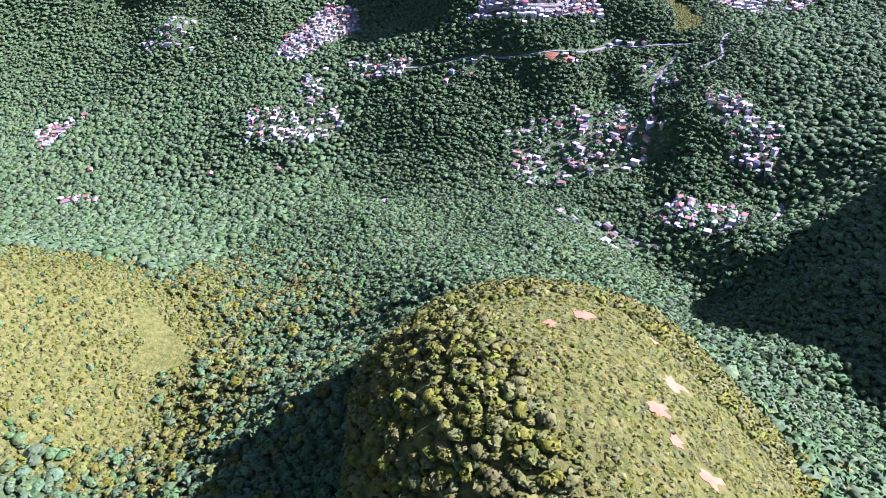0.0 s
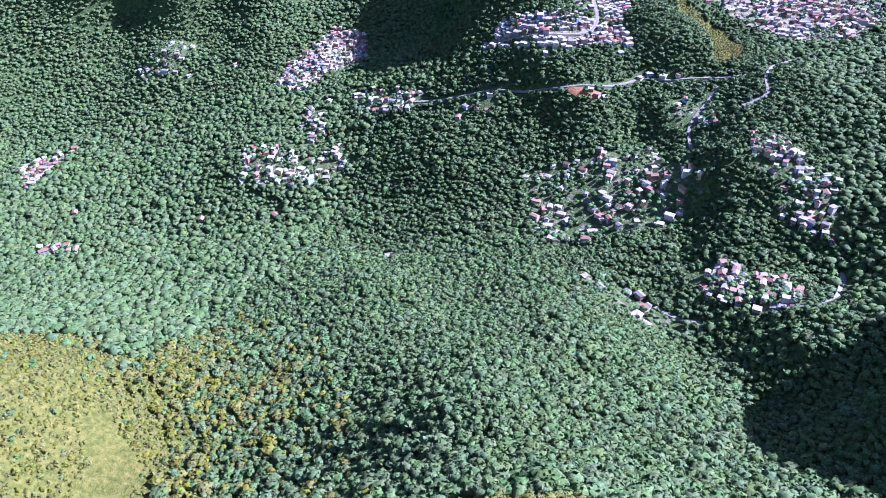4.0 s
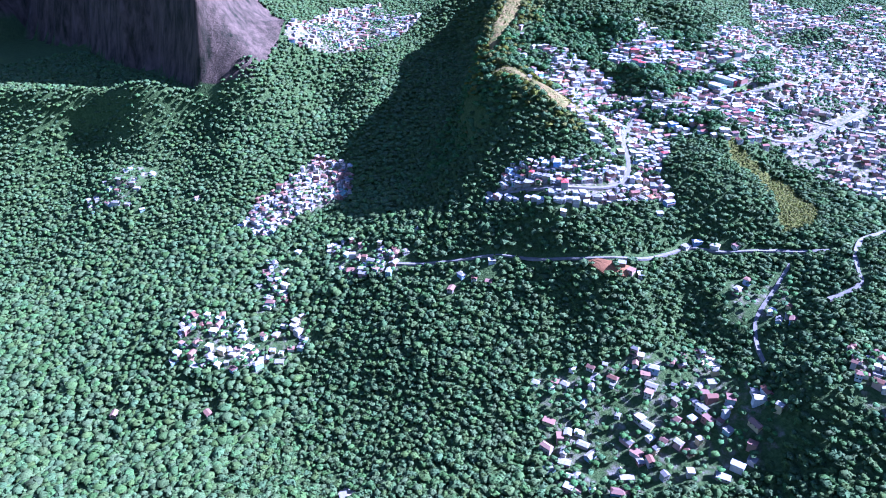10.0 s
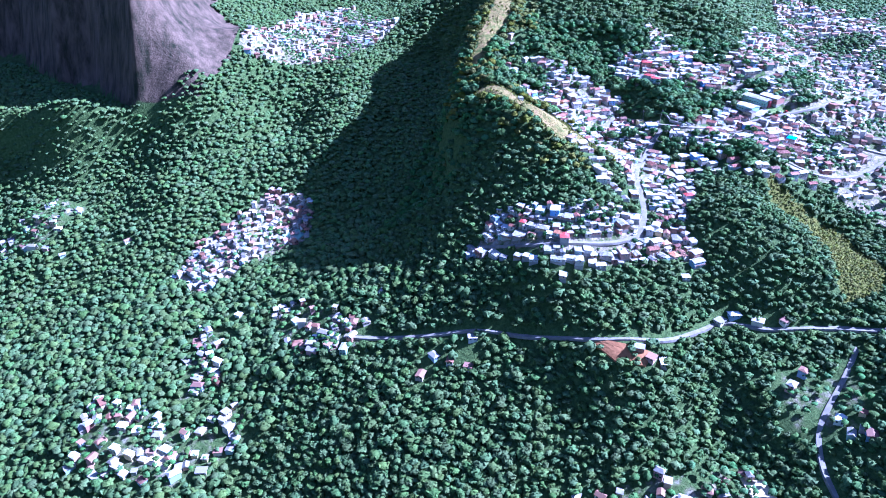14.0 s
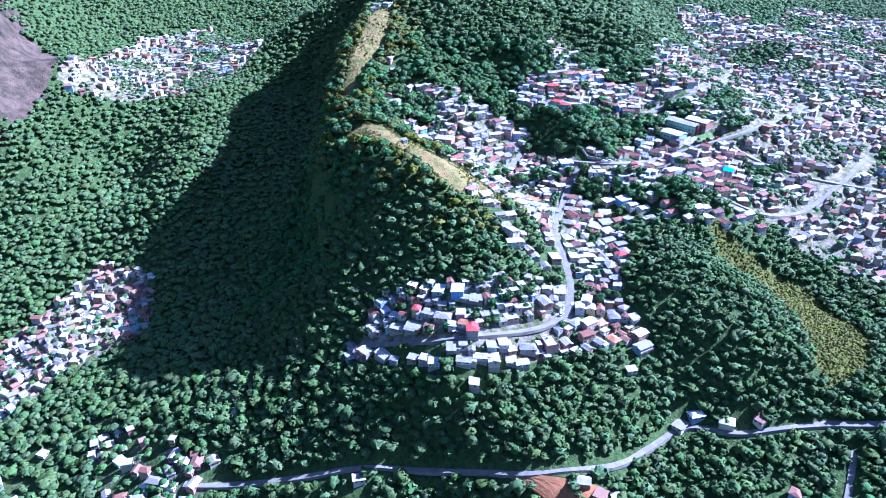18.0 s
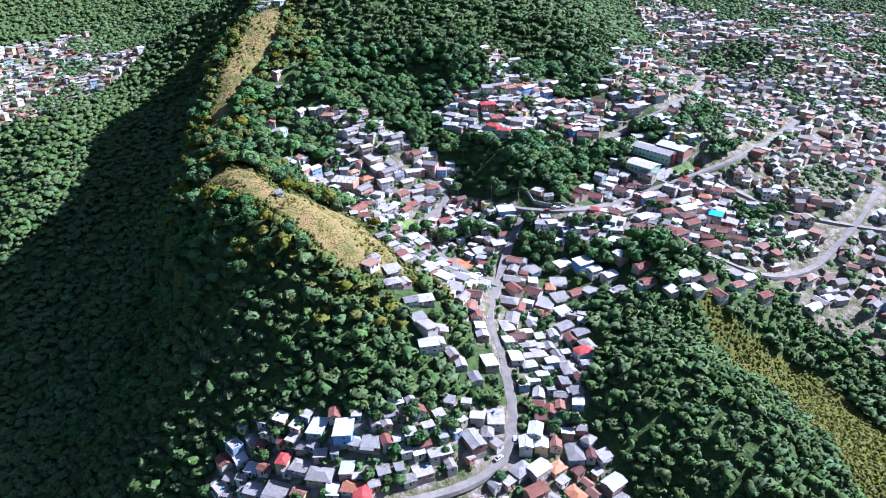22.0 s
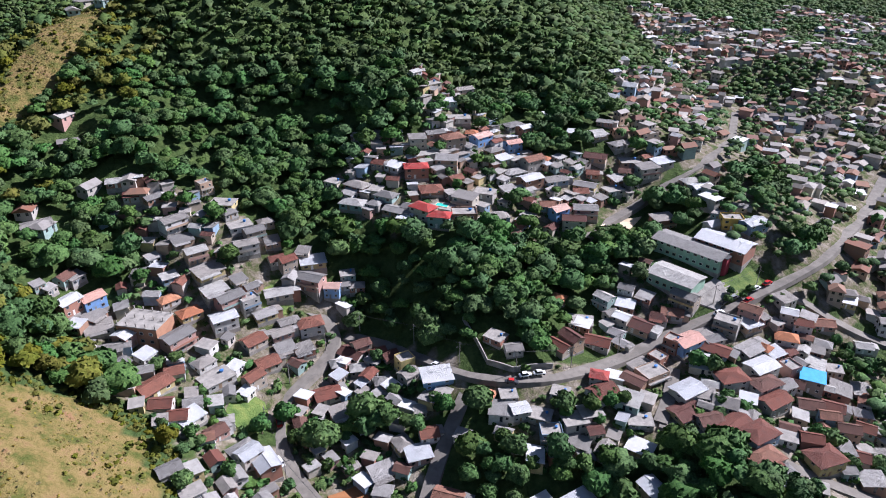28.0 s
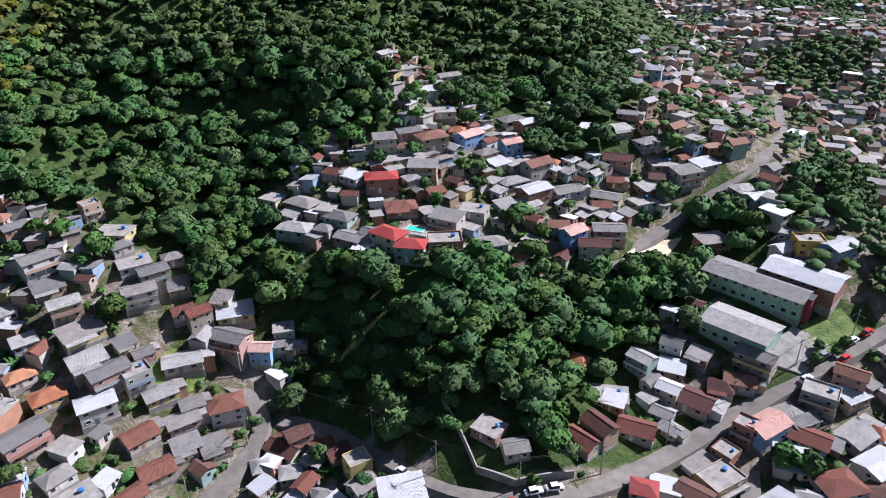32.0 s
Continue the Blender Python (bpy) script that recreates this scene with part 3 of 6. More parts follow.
# houses of the near quarters: kind, x, y, degrees, length
HOUSES = {
    "street_north": [("C", 236, 920, 132, 7), ("F", 240, 914, 180, 6), ("T", 256, 915, 121, 8), ("T", 261, 917, 113, 8), ("T", 271, 918, 144, 9), ("C", 269, 928, 156, 9), ("W", 269, 926, 140, 5), ("D", 281, 936, 120, 7), ("W", 288, 933, 144, 7), ("W", 284, 927, 129, 6), ("T", 289, 924, 129, 13), ("H", 297, 925, 146, 6), ("O", 265, 939, 136, 5), ("D", 308, 928, 126, 10), ("T", 303, 922, 149, 8), ("F", 280, 922, 130, 5), ("F", 280, 916, 120, 4), ("C", 295, 913, 124, 5), ("F", 296, 934, 128, 6), ("F", 291, 939, 138, 6)],
    "street_south": [("R", 264, 901, 150, 6), ("W", 270, 903, 145, 7), ("T", 275, 899, 127, 8), ("C", 284, 901, 16, 10), ("F", 281, 907, 20, 8), ("C", 288, 908, 116, 4), ("W", 287, 894, 18, 14), ("T", 283, 887, 14, 12), ("C", 273, 884, 163, 8), ("W", 267, 877, 133, 8), ("S", 250, 882, 140, 7), ("C", 243, 886, 169, 7), ("C", 242, 892, 148, 7), ("W", 236, 894, 2, 5), ("O", 229, 905, 142, 6), ("C", 235, 902, 173, 5), ("C", 250, 900, 148, 6), ("V", 218, 916, 180, 11), ("S", 261, 882, 139, 4)],
    "east_quarter": [("P", 300, 911, 18, 11), ("C", 317, 919, 133, 9), ("T", 328, 919, 130, 8), ("W", 342, 916, 141, 5), ("W", 326, 915, 11, 8), ("F", 307, 917, 10, 8), ("F", 310, 912, 9, 8), ("T", 309, 907, 130, 9), ("F", 321, 906, 20, 11), ("O", 326, 906, 118, 4), ("W", 329, 904, 14, 7), ("W", 319, 897, 14, 13), ("C", 330, 897, 102, 6), ("H", 306, 894, 0, 10), ("H", 316, 891, 12, 14), ("T", 315, 884, 17, 11), ("T", 329, 892, 137, 5), ("T", 329, 884, 153, 8), ("T", 296, 876, 22, 11), ("T", 288, 877, 1, 8), ("H", 298, 868, 16, 11), ("H", 301, 864, 13, 13), ("F", 300, 858, 5, 6), ("B", 335, 892, 142, 8), ("O", 337, 909, 147, 8)],
    "east_rows": [("T", 345, 912, 149, 6), ("T", 337, 883, 142, 7), ("T", 331, 878, 155, 5), ("T", 334, 873, 153, 7), ("T", 343, 875, 137, 6), ("F", 346, 880, 150, 4), ("T", 332, 865, 144, 6), ("T", 316, 868, 152, 6), ("H", 316, 862, 6, 11), ("F", 350, 906, 136, 6), ("W", 371, 921, 137, 6), ("F", 365, 904, 153, 6), ("C", 348, 897, 152, 5), ("F", 352, 889, 155, 5), ("T", 357, 916, 158, 8)],
    "terraces": [("C", 193, 1010, 141, 7), ("F", 202, 1004, 135, 12), ("S", 198, 1000, 135, 6), ("F", 199, 994, 150, 11), ("F", 207, 990, 145, 5), ("F", 212, 993, 141, 9), ("F", 214, 984, 139, 9), ("W", 218, 1009, 130, 8), ("T", 212, 1013, 147, 5), ("R", 226, 1004, 175, 11), ("H", 230, 994, 178, 10), ("R", 224, 979, 131, 10), ("R", 229, 973, 157, 9), ("F", 220, 983, 137, 7), ("C", 239, 975, 171, 13), ("D", 242, 985, 139, 10), ("C", 252, 992, 148, 9), ("F", 253, 979, 4, 11), ("T", 258, 970, 18, 6), ("D", 240, 1009, 162, 10), ("H", 246, 1024, 13, 11), ("F", 239, 1029, 11, 9), ("D", 230, 1022, 178, 8), ("S", 205, 1033, 152, 4), ("S", 201, 1028, 153, 5)],
    "upper_strip": [("P", 260, 1028, 29, 10), ("O", 257, 1033, 161, 6), ("C", 254, 1043, 172, 10), ("F", 264, 1021, 24, 8), ("W", 267, 1016, 25, 8), ("C", 273, 1017, 26, 10), ("P", 274, 1025, 15, 8), ("T", 279, 1012, 22, 11), ("O", 286, 1016, 136, 5), ("F", 280, 1043, 22, 12), ("W", 283, 1036, 23, 7), ("F", 269, 1007, 17, 10), ("W", 274, 1000, 20, 12), ("F", 263, 995, 16, 7), ("F", 270, 995, 21, 9), ("F", 286, 1002, 8, 11), ("T", 295, 995, 169, 7), ("T", 277, 986, 167, 7), ("P", 280, 981, 22, 8), ("T", 285, 975, 161, 10), ("D", 292, 982, 162, 11)],
    "school_side": [("F", 299, 999, 142, 10), ("T", 305, 1006, 156, 6), ("C", 311, 997, 11, 9), ("F", 315, 1003, 13, 7), ("T", 310, 1015, 147, 11), ("F", 324, 1021, 14, 10), ("W", 305, 1031, 144, 5), ("C", 325, 1011, 171, 10), ("D", 330, 1004, 8, 13), ("T", 321, 1006, 154, 7), ("W", 339, 1008, 14, 10), ("D", 324, 976, 3, 10), ("F", 316, 1028, 9, 9), ("F", 324, 1038, 147, 8), ("C", 339, 1025, 15, 12), ("F", 346, 995, 6, 9), ("W", 346, 986, 8, 10), ("C", 343, 965, 128, 7), ("Y", 343, 958, 162, 9), ("F", 351, 966, 149, 7), ("W", 349, 953, 13, 11)],
    "steps": [("S", 91, 891, 23, 4), ("F", 113, 1005, 6, 9), ("T", 118, 999, 180, 6), ("F", 125, 998, 39, 7), ("F", 89, 984, 25, 11), ("S", 103, 965, 53, 6), ("T", 100, 964, 62, 4), ("S", 94, 958, 44, 4), ("S", 97, 958, 58, 4), ("D", 133, 986, 35, 10), ("F", 136, 979, 25, 8), ("D", 141, 972, 24, 8), ("F", 145, 966, 32, 11), ("S", 132, 966, 27, 6), ("S", 126, 975, 38, 5), ("C", 143, 1005, 33, 5), ("C", 150, 997, 162, 10), ("F", 152, 991, 34, 6), ("C", 156, 985, 19, 9), ("D", 161, 981, 23, 8), ("F", 165, 989, 19, 6), ("F", 167, 979, 12, 6), ("D", 158, 975, 17, 9), ("T", 168, 972, 20, 5), ("T", 172, 970, 28, 5)],
    "old_quarter": [("W", 181, 972, 5, 10), ("F", 178, 976, 158, 4), ("D", 179, 963, 147, 11), ("C", 193, 967, 1, 6), ("F", 191, 964, 1, 5), ("P", 187, 962, 165, 6), ("F", 196, 963, 173, 5), ("F", 168, 960, 8, 10), ("O", 132, 958, 31, 7), ("O", 139, 952, 29, 8), ("F", 147, 959, 28, 9), ("F", 155, 963, 30, 5), ("F", 159, 961, 28, 5), ("D", 152, 955, 33, 10), ("C", 158, 955, 28, 7), ("W", 150, 948, 21, 9), ("D", 136, 941, 42, 13), ("W", 103, 953, 52, 8), ("P", 109, 957, 40, 8), ("F", 110, 952, 56, 7), ("W", 121, 944, 56, 9), ("F", 112, 947, 18, 9), ("F", 116, 937, 11, 9)],
    "lower_quarter": [("F", 163, 952, 24, 8), ("F", 170, 950, 18, 6), ("H", 178, 949, 10, 9), ("F", 168, 946, 22, 8), ("T", 159, 942, 34, 8), ("T", 163, 934, 25, 8), ("T", 159, 926, 40, 7), ("F", 169, 940, 20, 7), ("F", 175, 940, 18, 7), ("T", 181, 922, 15, 9), ("F", 185, 913, 15, 8), ("T", 131, 921, 43, 11), ("T", 134, 913, 173, 7), ("W", 142, 908, 42, 8), ("C", 148, 926, 34, 12), ("F", 144, 932, 40, 7), ("W", 127, 935, 50, 6), ("F", 120, 930, 50, 7), ("T", 139, 908, 177, 5), ("F", 183, 936, 9, 6)],
    "gables": [("T", 196, 942, 21, 5), ("T", 205, 934, 27, 6), ("Y", 210, 928, 19, 6), ("T", 190, 939, 138, 9), ("F", 192, 931, 0, 5), ("T", 201, 938, 18, 4), ("F", 199, 922, 180, 5), ("F", 156, 898, 33, 8), ("W", 158, 895, 36, 7), ("T", 149, 904, 34, 6), ("W", 205, 891, 6, 8), ("T", 211, 895, 1, 6), ("F", 194, 889, 16, 8), ("S", 208, 905, 179, 4), ("S", 218, 892, 143, 5)],
    "saddle_low": [("S", 202, 725, 5, 6), ("W", 114, 724, 80, 7), ("F", 142, 733, 5, 8), ("F", 136, 734, 170, 6), ("W", 126, 733, 87, 9), ("D", 213, 738, 24, 11), ("F", 119, 735, 170, 8), ("F", 147, 741, 174, 10), ("C", 160, 743, 98, 11), ("F", 170, 744, 108, 7), ("F", 110, 734, 165, 9), ("F", 189, 743, 123, 7), ("O", 198, 745, 117, 8), ("F", 133, 742, 90, 8), ("F", 126, 740, 87, 7), ("T", 182, 746, 19, 9), ("W", 214, 746, 26, 9), ("W", 94, 737, 170, 7), ("F", 105, 741, 173, 8), ("C", 90, 741, 156, 8)],
    "saddle_bend": [("R", 119, 746, 84, 11), ("W", 186, 755, 27, 9), ("S", 83, 745, 152, 6), ("F", 179, 756, 31, 9), ("O", 194, 756, 23, 7), ("F", 214, 757, 15, 6), ("C", 140, 756, 10, 8), ("F", 73, 751, 152, 4), ("F", 203, 761, 83, 11), ("O", 113, 752, 160, 8), ("W", 183, 765, 76, 7), ("W", 190, 765, 73, 7), ("F", 210, 764, 35, 6), ("F", 67, 758, 124, 10), ("D", 162, 766, 107, 11), ("W", 112, 760, 76, 7), ("F", 102, 761, 160, 11), ("W", 189, 770, 66, 8), ("F", 85, 763, 153, 10), ("F", 169, 771, 74, 7)],
    "saddle_upper": [("F", 122, 767, 161, 8), ("F", 117, 769, 154, 7), ("F", 95, 768, 152, 9), ("F", 76, 768, 152, 9), ("W", 58, 767, 128, 8), ("C", 174, 777, 78, 10), ("R", 88, 773, 66, 6), ("V", 112, 774, 78, 11), ("W", 211, 780, 69, 6), ("F", 96, 776, 160, 5), ("F", 52, 769, 111, 5), ("C", 57, 769, 125, 8), ("W", 102, 781, 66, 10), ("F", 205, 786, 162, 6), ("F", 212, 786, 91, 7), ("F", 196, 788, 70, 7), ("F", 48, 770, 28, 7), ("F", 75, 790, 118, 5), ("F", 169, 794, 98, 7), ("W", 70, 785, 114, 5)],
    "saddle_top": [("F", 213, 799, 89, 11), ("F", 196, 803, 4, 7), ("C", 62, 777, 122, 6), ("C", 68, 790, 122, 6), ("F", 164, 800, 92, 6), ("W", 178, 803, 96, 9), ("R", 222, 805, 13, 8), ("W", 191, 807, 90, 8), ("F", 211, 808, 95, 6), ("F", 161, 804, 105, 6), ("F", 202, 809, 101, 7), ("T", 63, 787, 119, 7), ("W", 151, 806, 1, 9), ("F", 226, 809, 104, 9), ("F", 51, 775, 117, 7), ("F", 209, 814, 91, 6), ("F", 156, 809, 92, 7), ("W", 190, 817, 98, 6), ("D", 152, 814, 119, 9), ("F", 158, 815, 82, 6)],
    "hill_low": [("F", 178, 818, 89, 8), ("T", 195, 820, 2, 8), ("F", 226, 819, 16, 8), ("W", 178, 822, 88, 6), ("F", 149, 820, 17, 7), ("F", 220, 825, 22, 9), ("F", 192, 826, 91, 9), ("T", 178, 829, 88, 7), ("F", 196, 831, 66, 10), ("F", 147, 829, 9, 7), ("F", 153, 831, 4, 10), ("F", 223, 836, 19, 8), ("T", 176, 834, 68, 8), ("T", 202, 840, 65, 8), ("F", 173, 839, 49, 8), ("F", 140, 838, 12, 8), ("F", 216, 843, 57, 10), ("F", 146, 840, 113, 6), ("T", 179, 843, 158, 10), ("F", 198, 844, 153, 10)],
    "hill_bend": [("F", 225, 846, 9, 9), ("F", 171, 845, 68, 8), ("F", 141, 847, 15, 8), ("T", 213, 852, 135, 9), ("O", 223, 854, 67, 7), ("W", 167, 853, 129, 10), ("F", 228, 857, 169, 9), ("F", 133, 852, 34, 6), ("F", 176, 857, 136, 10), ("W", 215, 859, 73, 6), ("F", 204, 861, 158, 9), ("F", 161, 863, 131, 9), ("F", 173, 866, 130, 7), ("F", 155, 866, 123, 9), ("F", 207, 870, 58, 8), ("F", 150, 873, 117, 10), ("T", 210, 876, 149, 9), ("F", 162, 879, 121, 7), ("W", 163, 893, 114, 9)],
    "mountain_foot": [("F", 237, 1066, 39, 7), ("C", 245, 1063, 25, 8), ("D", 264, 1076, 14, 10), ("W", 251, 1053, 11, 7), ("W", 301, 1052, 16, 5), ("W", 355, 1098, 16, 8), ("F", 362, 1093, 29, 8), ("T", 368, 1088, 17, 7), ("F", 388, 1098, 39, 8)],
    "lower_slope": [("F", 217, 867, 110, 9), ("T", 203, 852, 110, 9), ("W", 234, 868, 20, 9), ("V", 244, 865, 20, 10), ("W", 248, 859, 20, 7), ("W", 264, 863, 105, 8), ("T", 270, 850, 15, 9), ("W", 254, 853, 20, 8), ("T", 267, 837, 15, 8), ("S", 290, 835, 15, 6), ("W", 285, 835, 15, 7), ("T", 298, 834, 15, 8), ("F", 319, 843, 105, 8), ("W", 325, 840, 15, 8), ("T", 314, 832, 15, 8), ("F", 201, 896, 110, 7), ("T", 331, 832, 15, 8), ("F", 288, 828, 105, 8), ("T", 301, 827, 105, 8), ("W", 275, 828, 105, 7)],
    "lower_rows": [("F", 242, 847, 20, 8), ("F", 254, 841, 20, 7), ("T", 234, 848, 20, 8)],
}
NEAR_PLOTS = [(x, y, 0.5 * length) for row in HOUSES.values() for _, x, y, _, length in row]
BLOCKS = [(323, 950, 15), (310, 936, 11), (333, 946, 12), (126, 947, 9), (181, 879, 9), (321, 929, 8), (333, 932, 8), (306, 979, 11), (630.0, 1032.0, 34), (233, 984, 5), (164, 966, 5), (157, 914, 4)]


def mesh_from_arrays(name, verts, tris, mats, mat_index=None):
    me = bpy.data.meshes.new(name)
    me.vertices.add(len(verts))
    me.vertices.foreach_set("co", np.ascontiguousarray(verts, np.float32).ravel())
    me.loops.add(len(tris) * 3)
    me.loops.foreach_set("vertex_index", np.ascontiguousarray(tris, np.int32).ravel())
    me.polygons.add(len(tris))
    me.polygons.foreach_set("loop_start", np.arange(0, len(tris) * 3, 3, dtype=np.int32))
    for m in mats:
        me.materials.append(m)
    if mat_index is not None:
        me.polygons.foreach_set("material_index", np.ascontiguousarray(mat_index, np.int32))
    me.update(calc_edges=True)
    me.shade_flat()
    return me


def part(name, bm, mat, parent=None, label=""):
    """Links a bmesh as one mesh object, under a thing or a part."""
    me = bpy.data.meshes.new(name)
    bm.to_mesh(me)
    bm.free()
    for m in mat if isinstance(mat, (list, tuple)) else [mat]:
        me.materials.append(m)
    ob = new(name, me)
    if parent is not None:
        ob.parent = parent
    if label:
        tagged(ob, label)
    return ob


def same_mesh(name, me, parent, m=None):
    ob = new(name, me)
    ob.parent = parent
    if m is not None:
        ob.matrix_basis = m
    return ob


def axis(lo, a, b, hi, step):
    """Even steps from a to b, widening out to lo and hi."""
    left, right, s = [], [], step
    v = a
    while v > lo:
        s *= 1.25
        v -= s
        left.append(max(v, lo))
    v, s = b, step
    while v < hi:
        s *= 1.25
        v += s
        right.append(min(v, hi))
    return np.r_[left[::-1], np.arange(a, b + 0.1, step), right]


def any_inside(x, y, polys):
    hit = np.zeros(np.shape(x), bool)
    for poly in polys:
        hit |= inside(x, y, poly)
    return hit


def road_distance(x, y):
    best = np.full(np.shape(x), 1e9)
    for line, width in ROADS.values():
        best = np.minimum(best, line_distance(x, y, line) - width / 2)
    return best


LOOSE = ("glen", "lane", "brown", "east", "spur_lane", "valley_houses", "west_lane", "far_east", "outer_west", "south_east")
LISTED = ("lower", "main", "beside_road", "middle", "saddle", "hillside", "spur")
NEAR_TOWNS = ("lower", "main", "beside_road", "middle", "spur", "hillside", "saddle")
LEFT_HILL = [(-150, 120), (-160, 180), (-178, 245), (-225, 312), (-290, 335), (-340, 300), (-385, 230), (-370, 150), (-310, 85), (-240, 70), (-190, 85)]


ROCK_SLAB = [(-345, 1090), (-300, 1098), (-262, 1118), (-248, 1180), (-252, 1240), (-330, 1260)]


def near_hill(x, y):
    """The scrubby crown of the near hill."""
    return ((x - 16 + 7 * np.sin(y / 13)) / 68) ** 2 + ((y + 70 + 8 * np.sin(x / 11)) / 160) ** 2 < 1


gx, gy = axis(-3900, -650, 860, 3900, 6.0), axis(-2600, -210, 1500, 4000, 6.0)
GX, GY = np.meshgrid(gx, gy)
flat_x, flat_y = GX.ravel(), GY.ravel()
ground_z = heights(flat_x, flat_y)
nx, ny = len(gx), len(gy)
ids = np.arange(nx * ny).reshape(ny, nx)
a, b, c, d = ids[:-1, :-1].ravel(), ids[:-1, 1:].ravel(), ids[1:, 1:].ravel(), ids[1:, :-1].ravel()
ground_tris = np.r_[np.c_[a, b, c], np.c_[a, c, d]]
ground_me = mesh_from_arrays("ground", np.c_[flat_x, flat_y, ground_z], ground_tris, [])
ground_me.shade_smooth()
town_mask = any_inside(flat_x, flat_y, [p for p, *_ in TOWNS.values()]).astype(np.float32)
# little bare soil shows between the loose houses of the valley
town_mask[any_inside(flat_x, flat_y, [TOWNS[k][0] for k in LOOSE])] = 0.38
grass_mask = any_inside(flat_x, flat_y, [GRASS["crest"], GRASS["crest_path"]])
for key in ("crest", "crest_path"):
    grass_mask |= line_distance(flat_x, flat_y, GRASS[key] + GRASS[key][:1]) < 2.5
grass_mask = grass_mask.astype(np.float32)
gzy, gzx = np.gradient(ground_z.reshape(ny, nx), gy, gx)
rock_mask = ((np.hypot(gzx, gzy).ravel() > 1.15) & (flat_y > 1090) & (flat_x < -210) | inside(flat_x, flat_y, ROCK_SLAB)).astype(np.float32)
scrub_mask = (near_hill(flat_x, flat_y) | inside(flat_x, flat_y, LEFT_HILL) | inside(flat_x, flat_y, GRASS["east_crest"])).astype(np.float32)
for key, mask in (("scrub", scrub_mask), ("town", town_mask), ("grass", grass_mask), ("rock", rock_mask)):
    at = ground_me.attributes.new(key, "FLOAT", "POINT")
    at.data.foreach_set("value", mask)


def ground_material():
    """Leaf litter under the forest, dry grass on the crests, trodden soil in the towns, bare rock on the cliff."""
    m = bpy.data.materials.new("ground")
    m.use_nodes = True
    nt = m.node_tree
    b = nt.nodes["Principled BSDF"]
    b.inputs["Roughness"].default_value, b.inputs["Specular IOR Level"].default_value = 0.95, 0.1
    pos = nt.nodes.new("ShaderNodeNewGeometry").outputs["Position"]

    def noise_ramp(scale, colours, lo=0.35, hi=0.65, at=pos):
        n = nt.nodes.new("ShaderNodeTexNoise")
        n.inputs["Scale"].default_value, n.inputs["Detail"].default_value, n.inputs["Roughness"].default_value = scale, 9.0, 0.68
        nt.links.new(at, n.inputs["Vector"])
        r = nt.nodes.new("ShaderNodeValToRGB")
        el = r.color_ramp.elements
        while len(el) < len(colours):
            el.new(0.5)
        for k, c in enumerate(colours):
            el[k].position, el[k].color = lo + (hi - lo) * k / (len(colours) - 1), (*c, 1)
        nt.links.new(n.outputs["Fac"], r.inputs["Fac"])
        return r.outputs["Color"], n.outputs["Fac"]

    def over(under, top, key, edge):
        f = nt.nodes.new("ShaderNodeAttribute")
        f.attribute_name = key
        n = nt.nodes.new("ShaderNodeTexNoise")
        n.inputs["Scale"].default_value, n.inputs["Detail"].default_value = edge, 5.0
        nt.links.new(pos, n.inputs["Vector"])
        add = nt.nodes.new("ShaderNodeMath")
        add.operation = "ADD"
        nt.links.new(f.outputs["Fac"], add.inputs[0])
        nt.links.new(n.outputs["Fac"], add.inputs[1])
        mr = nt.nodes.new("ShaderNodeMapRange")
        mr.inputs["From Min"].default_value, mr.inputs["From Max"].default_value = 0.85, 1.1
        nt.links.new(add.outputs[0], mr.inputs["Value"])
        mix = nt.nodes.new("ShaderNodeMix")
        mix.data_type = "RGBA"
        nt.links.new(mr.outputs[0], mix.inputs[0])
        nt.links.new(under, mix.inputs[6])
        nt.links.new(top, mix.inputs[7])
        return mix.outputs[2]

    litter, fac = noise_ramp(0.35, [(0.028, 0.045, 0.013), (0.048, 0.076, 0.022), (0.078, 0.108, 0.032)])
    soil, _ = noise_ramp(0.17, [(0.045, 0.070, 0.02), (0.085, 0.098, 0.038), (0.15, 0.13, 0.085), (0.21, 0.18, 0.14), (0.29, 0.25, 0.205)], 0.36, 0.64)
    dry, _ = noise_ramp(0.16, [(0.055, 0.075, 0.016), (0.10, 0.10, 0.026), (0.175, 0.135, 0.046), (0.21, 0.15, 0.06), (0.22, 0.125, 0.065)], 0.33, 0.68)
    streaks = nt.nodes.new("ShaderNodeMapping")
    streaks.inputs["Scale"].default_value = (1.0, 1.0, 0.12)
    nt.links.new(pos, streaks.inputs["Vector"])
    rock, _ = noise_ramp(0.08, [(0.018, 0.02, 0.011), (0.052, 0.040, 0.027), (0.085, 0.06, 0.042), (0.115, 0.08, 0.058)], at=streaks.outputs["Vector"])
    scrub, _ = noise_ramp(0.3, [(0.045, 0.054, 0.010), (0.085, 0.090, 0.015), (0.135, 0.120, 0.028)])
    col = over(litter, scrub, "scrub", 0.1)
    col = over(col, soil, "town", 0.1)
    col = over(col, dry, "grass", 0.06)
    col = over(col, rock, "rock", 0.03)
    nt.links.new(col, b.inputs["Base Color"])
    bp = nt.nodes.new("ShaderNodeBump")
    bp.inputs["Strength"].default_value, bp.inputs["Distance"].default_value = 0.8, 2.0
    nt.links.new(fac, bp.inputs["Height"])
    nt.links.new(bp.outputs["Normal"], b.inputs["Normal"])
    return m


ground_me.materials.append(ground_material())
ground = tagged(new("ground", ground_me), "hilly ground of forest soil, dry grass crests and trodden earth", "ground", kind="structure")


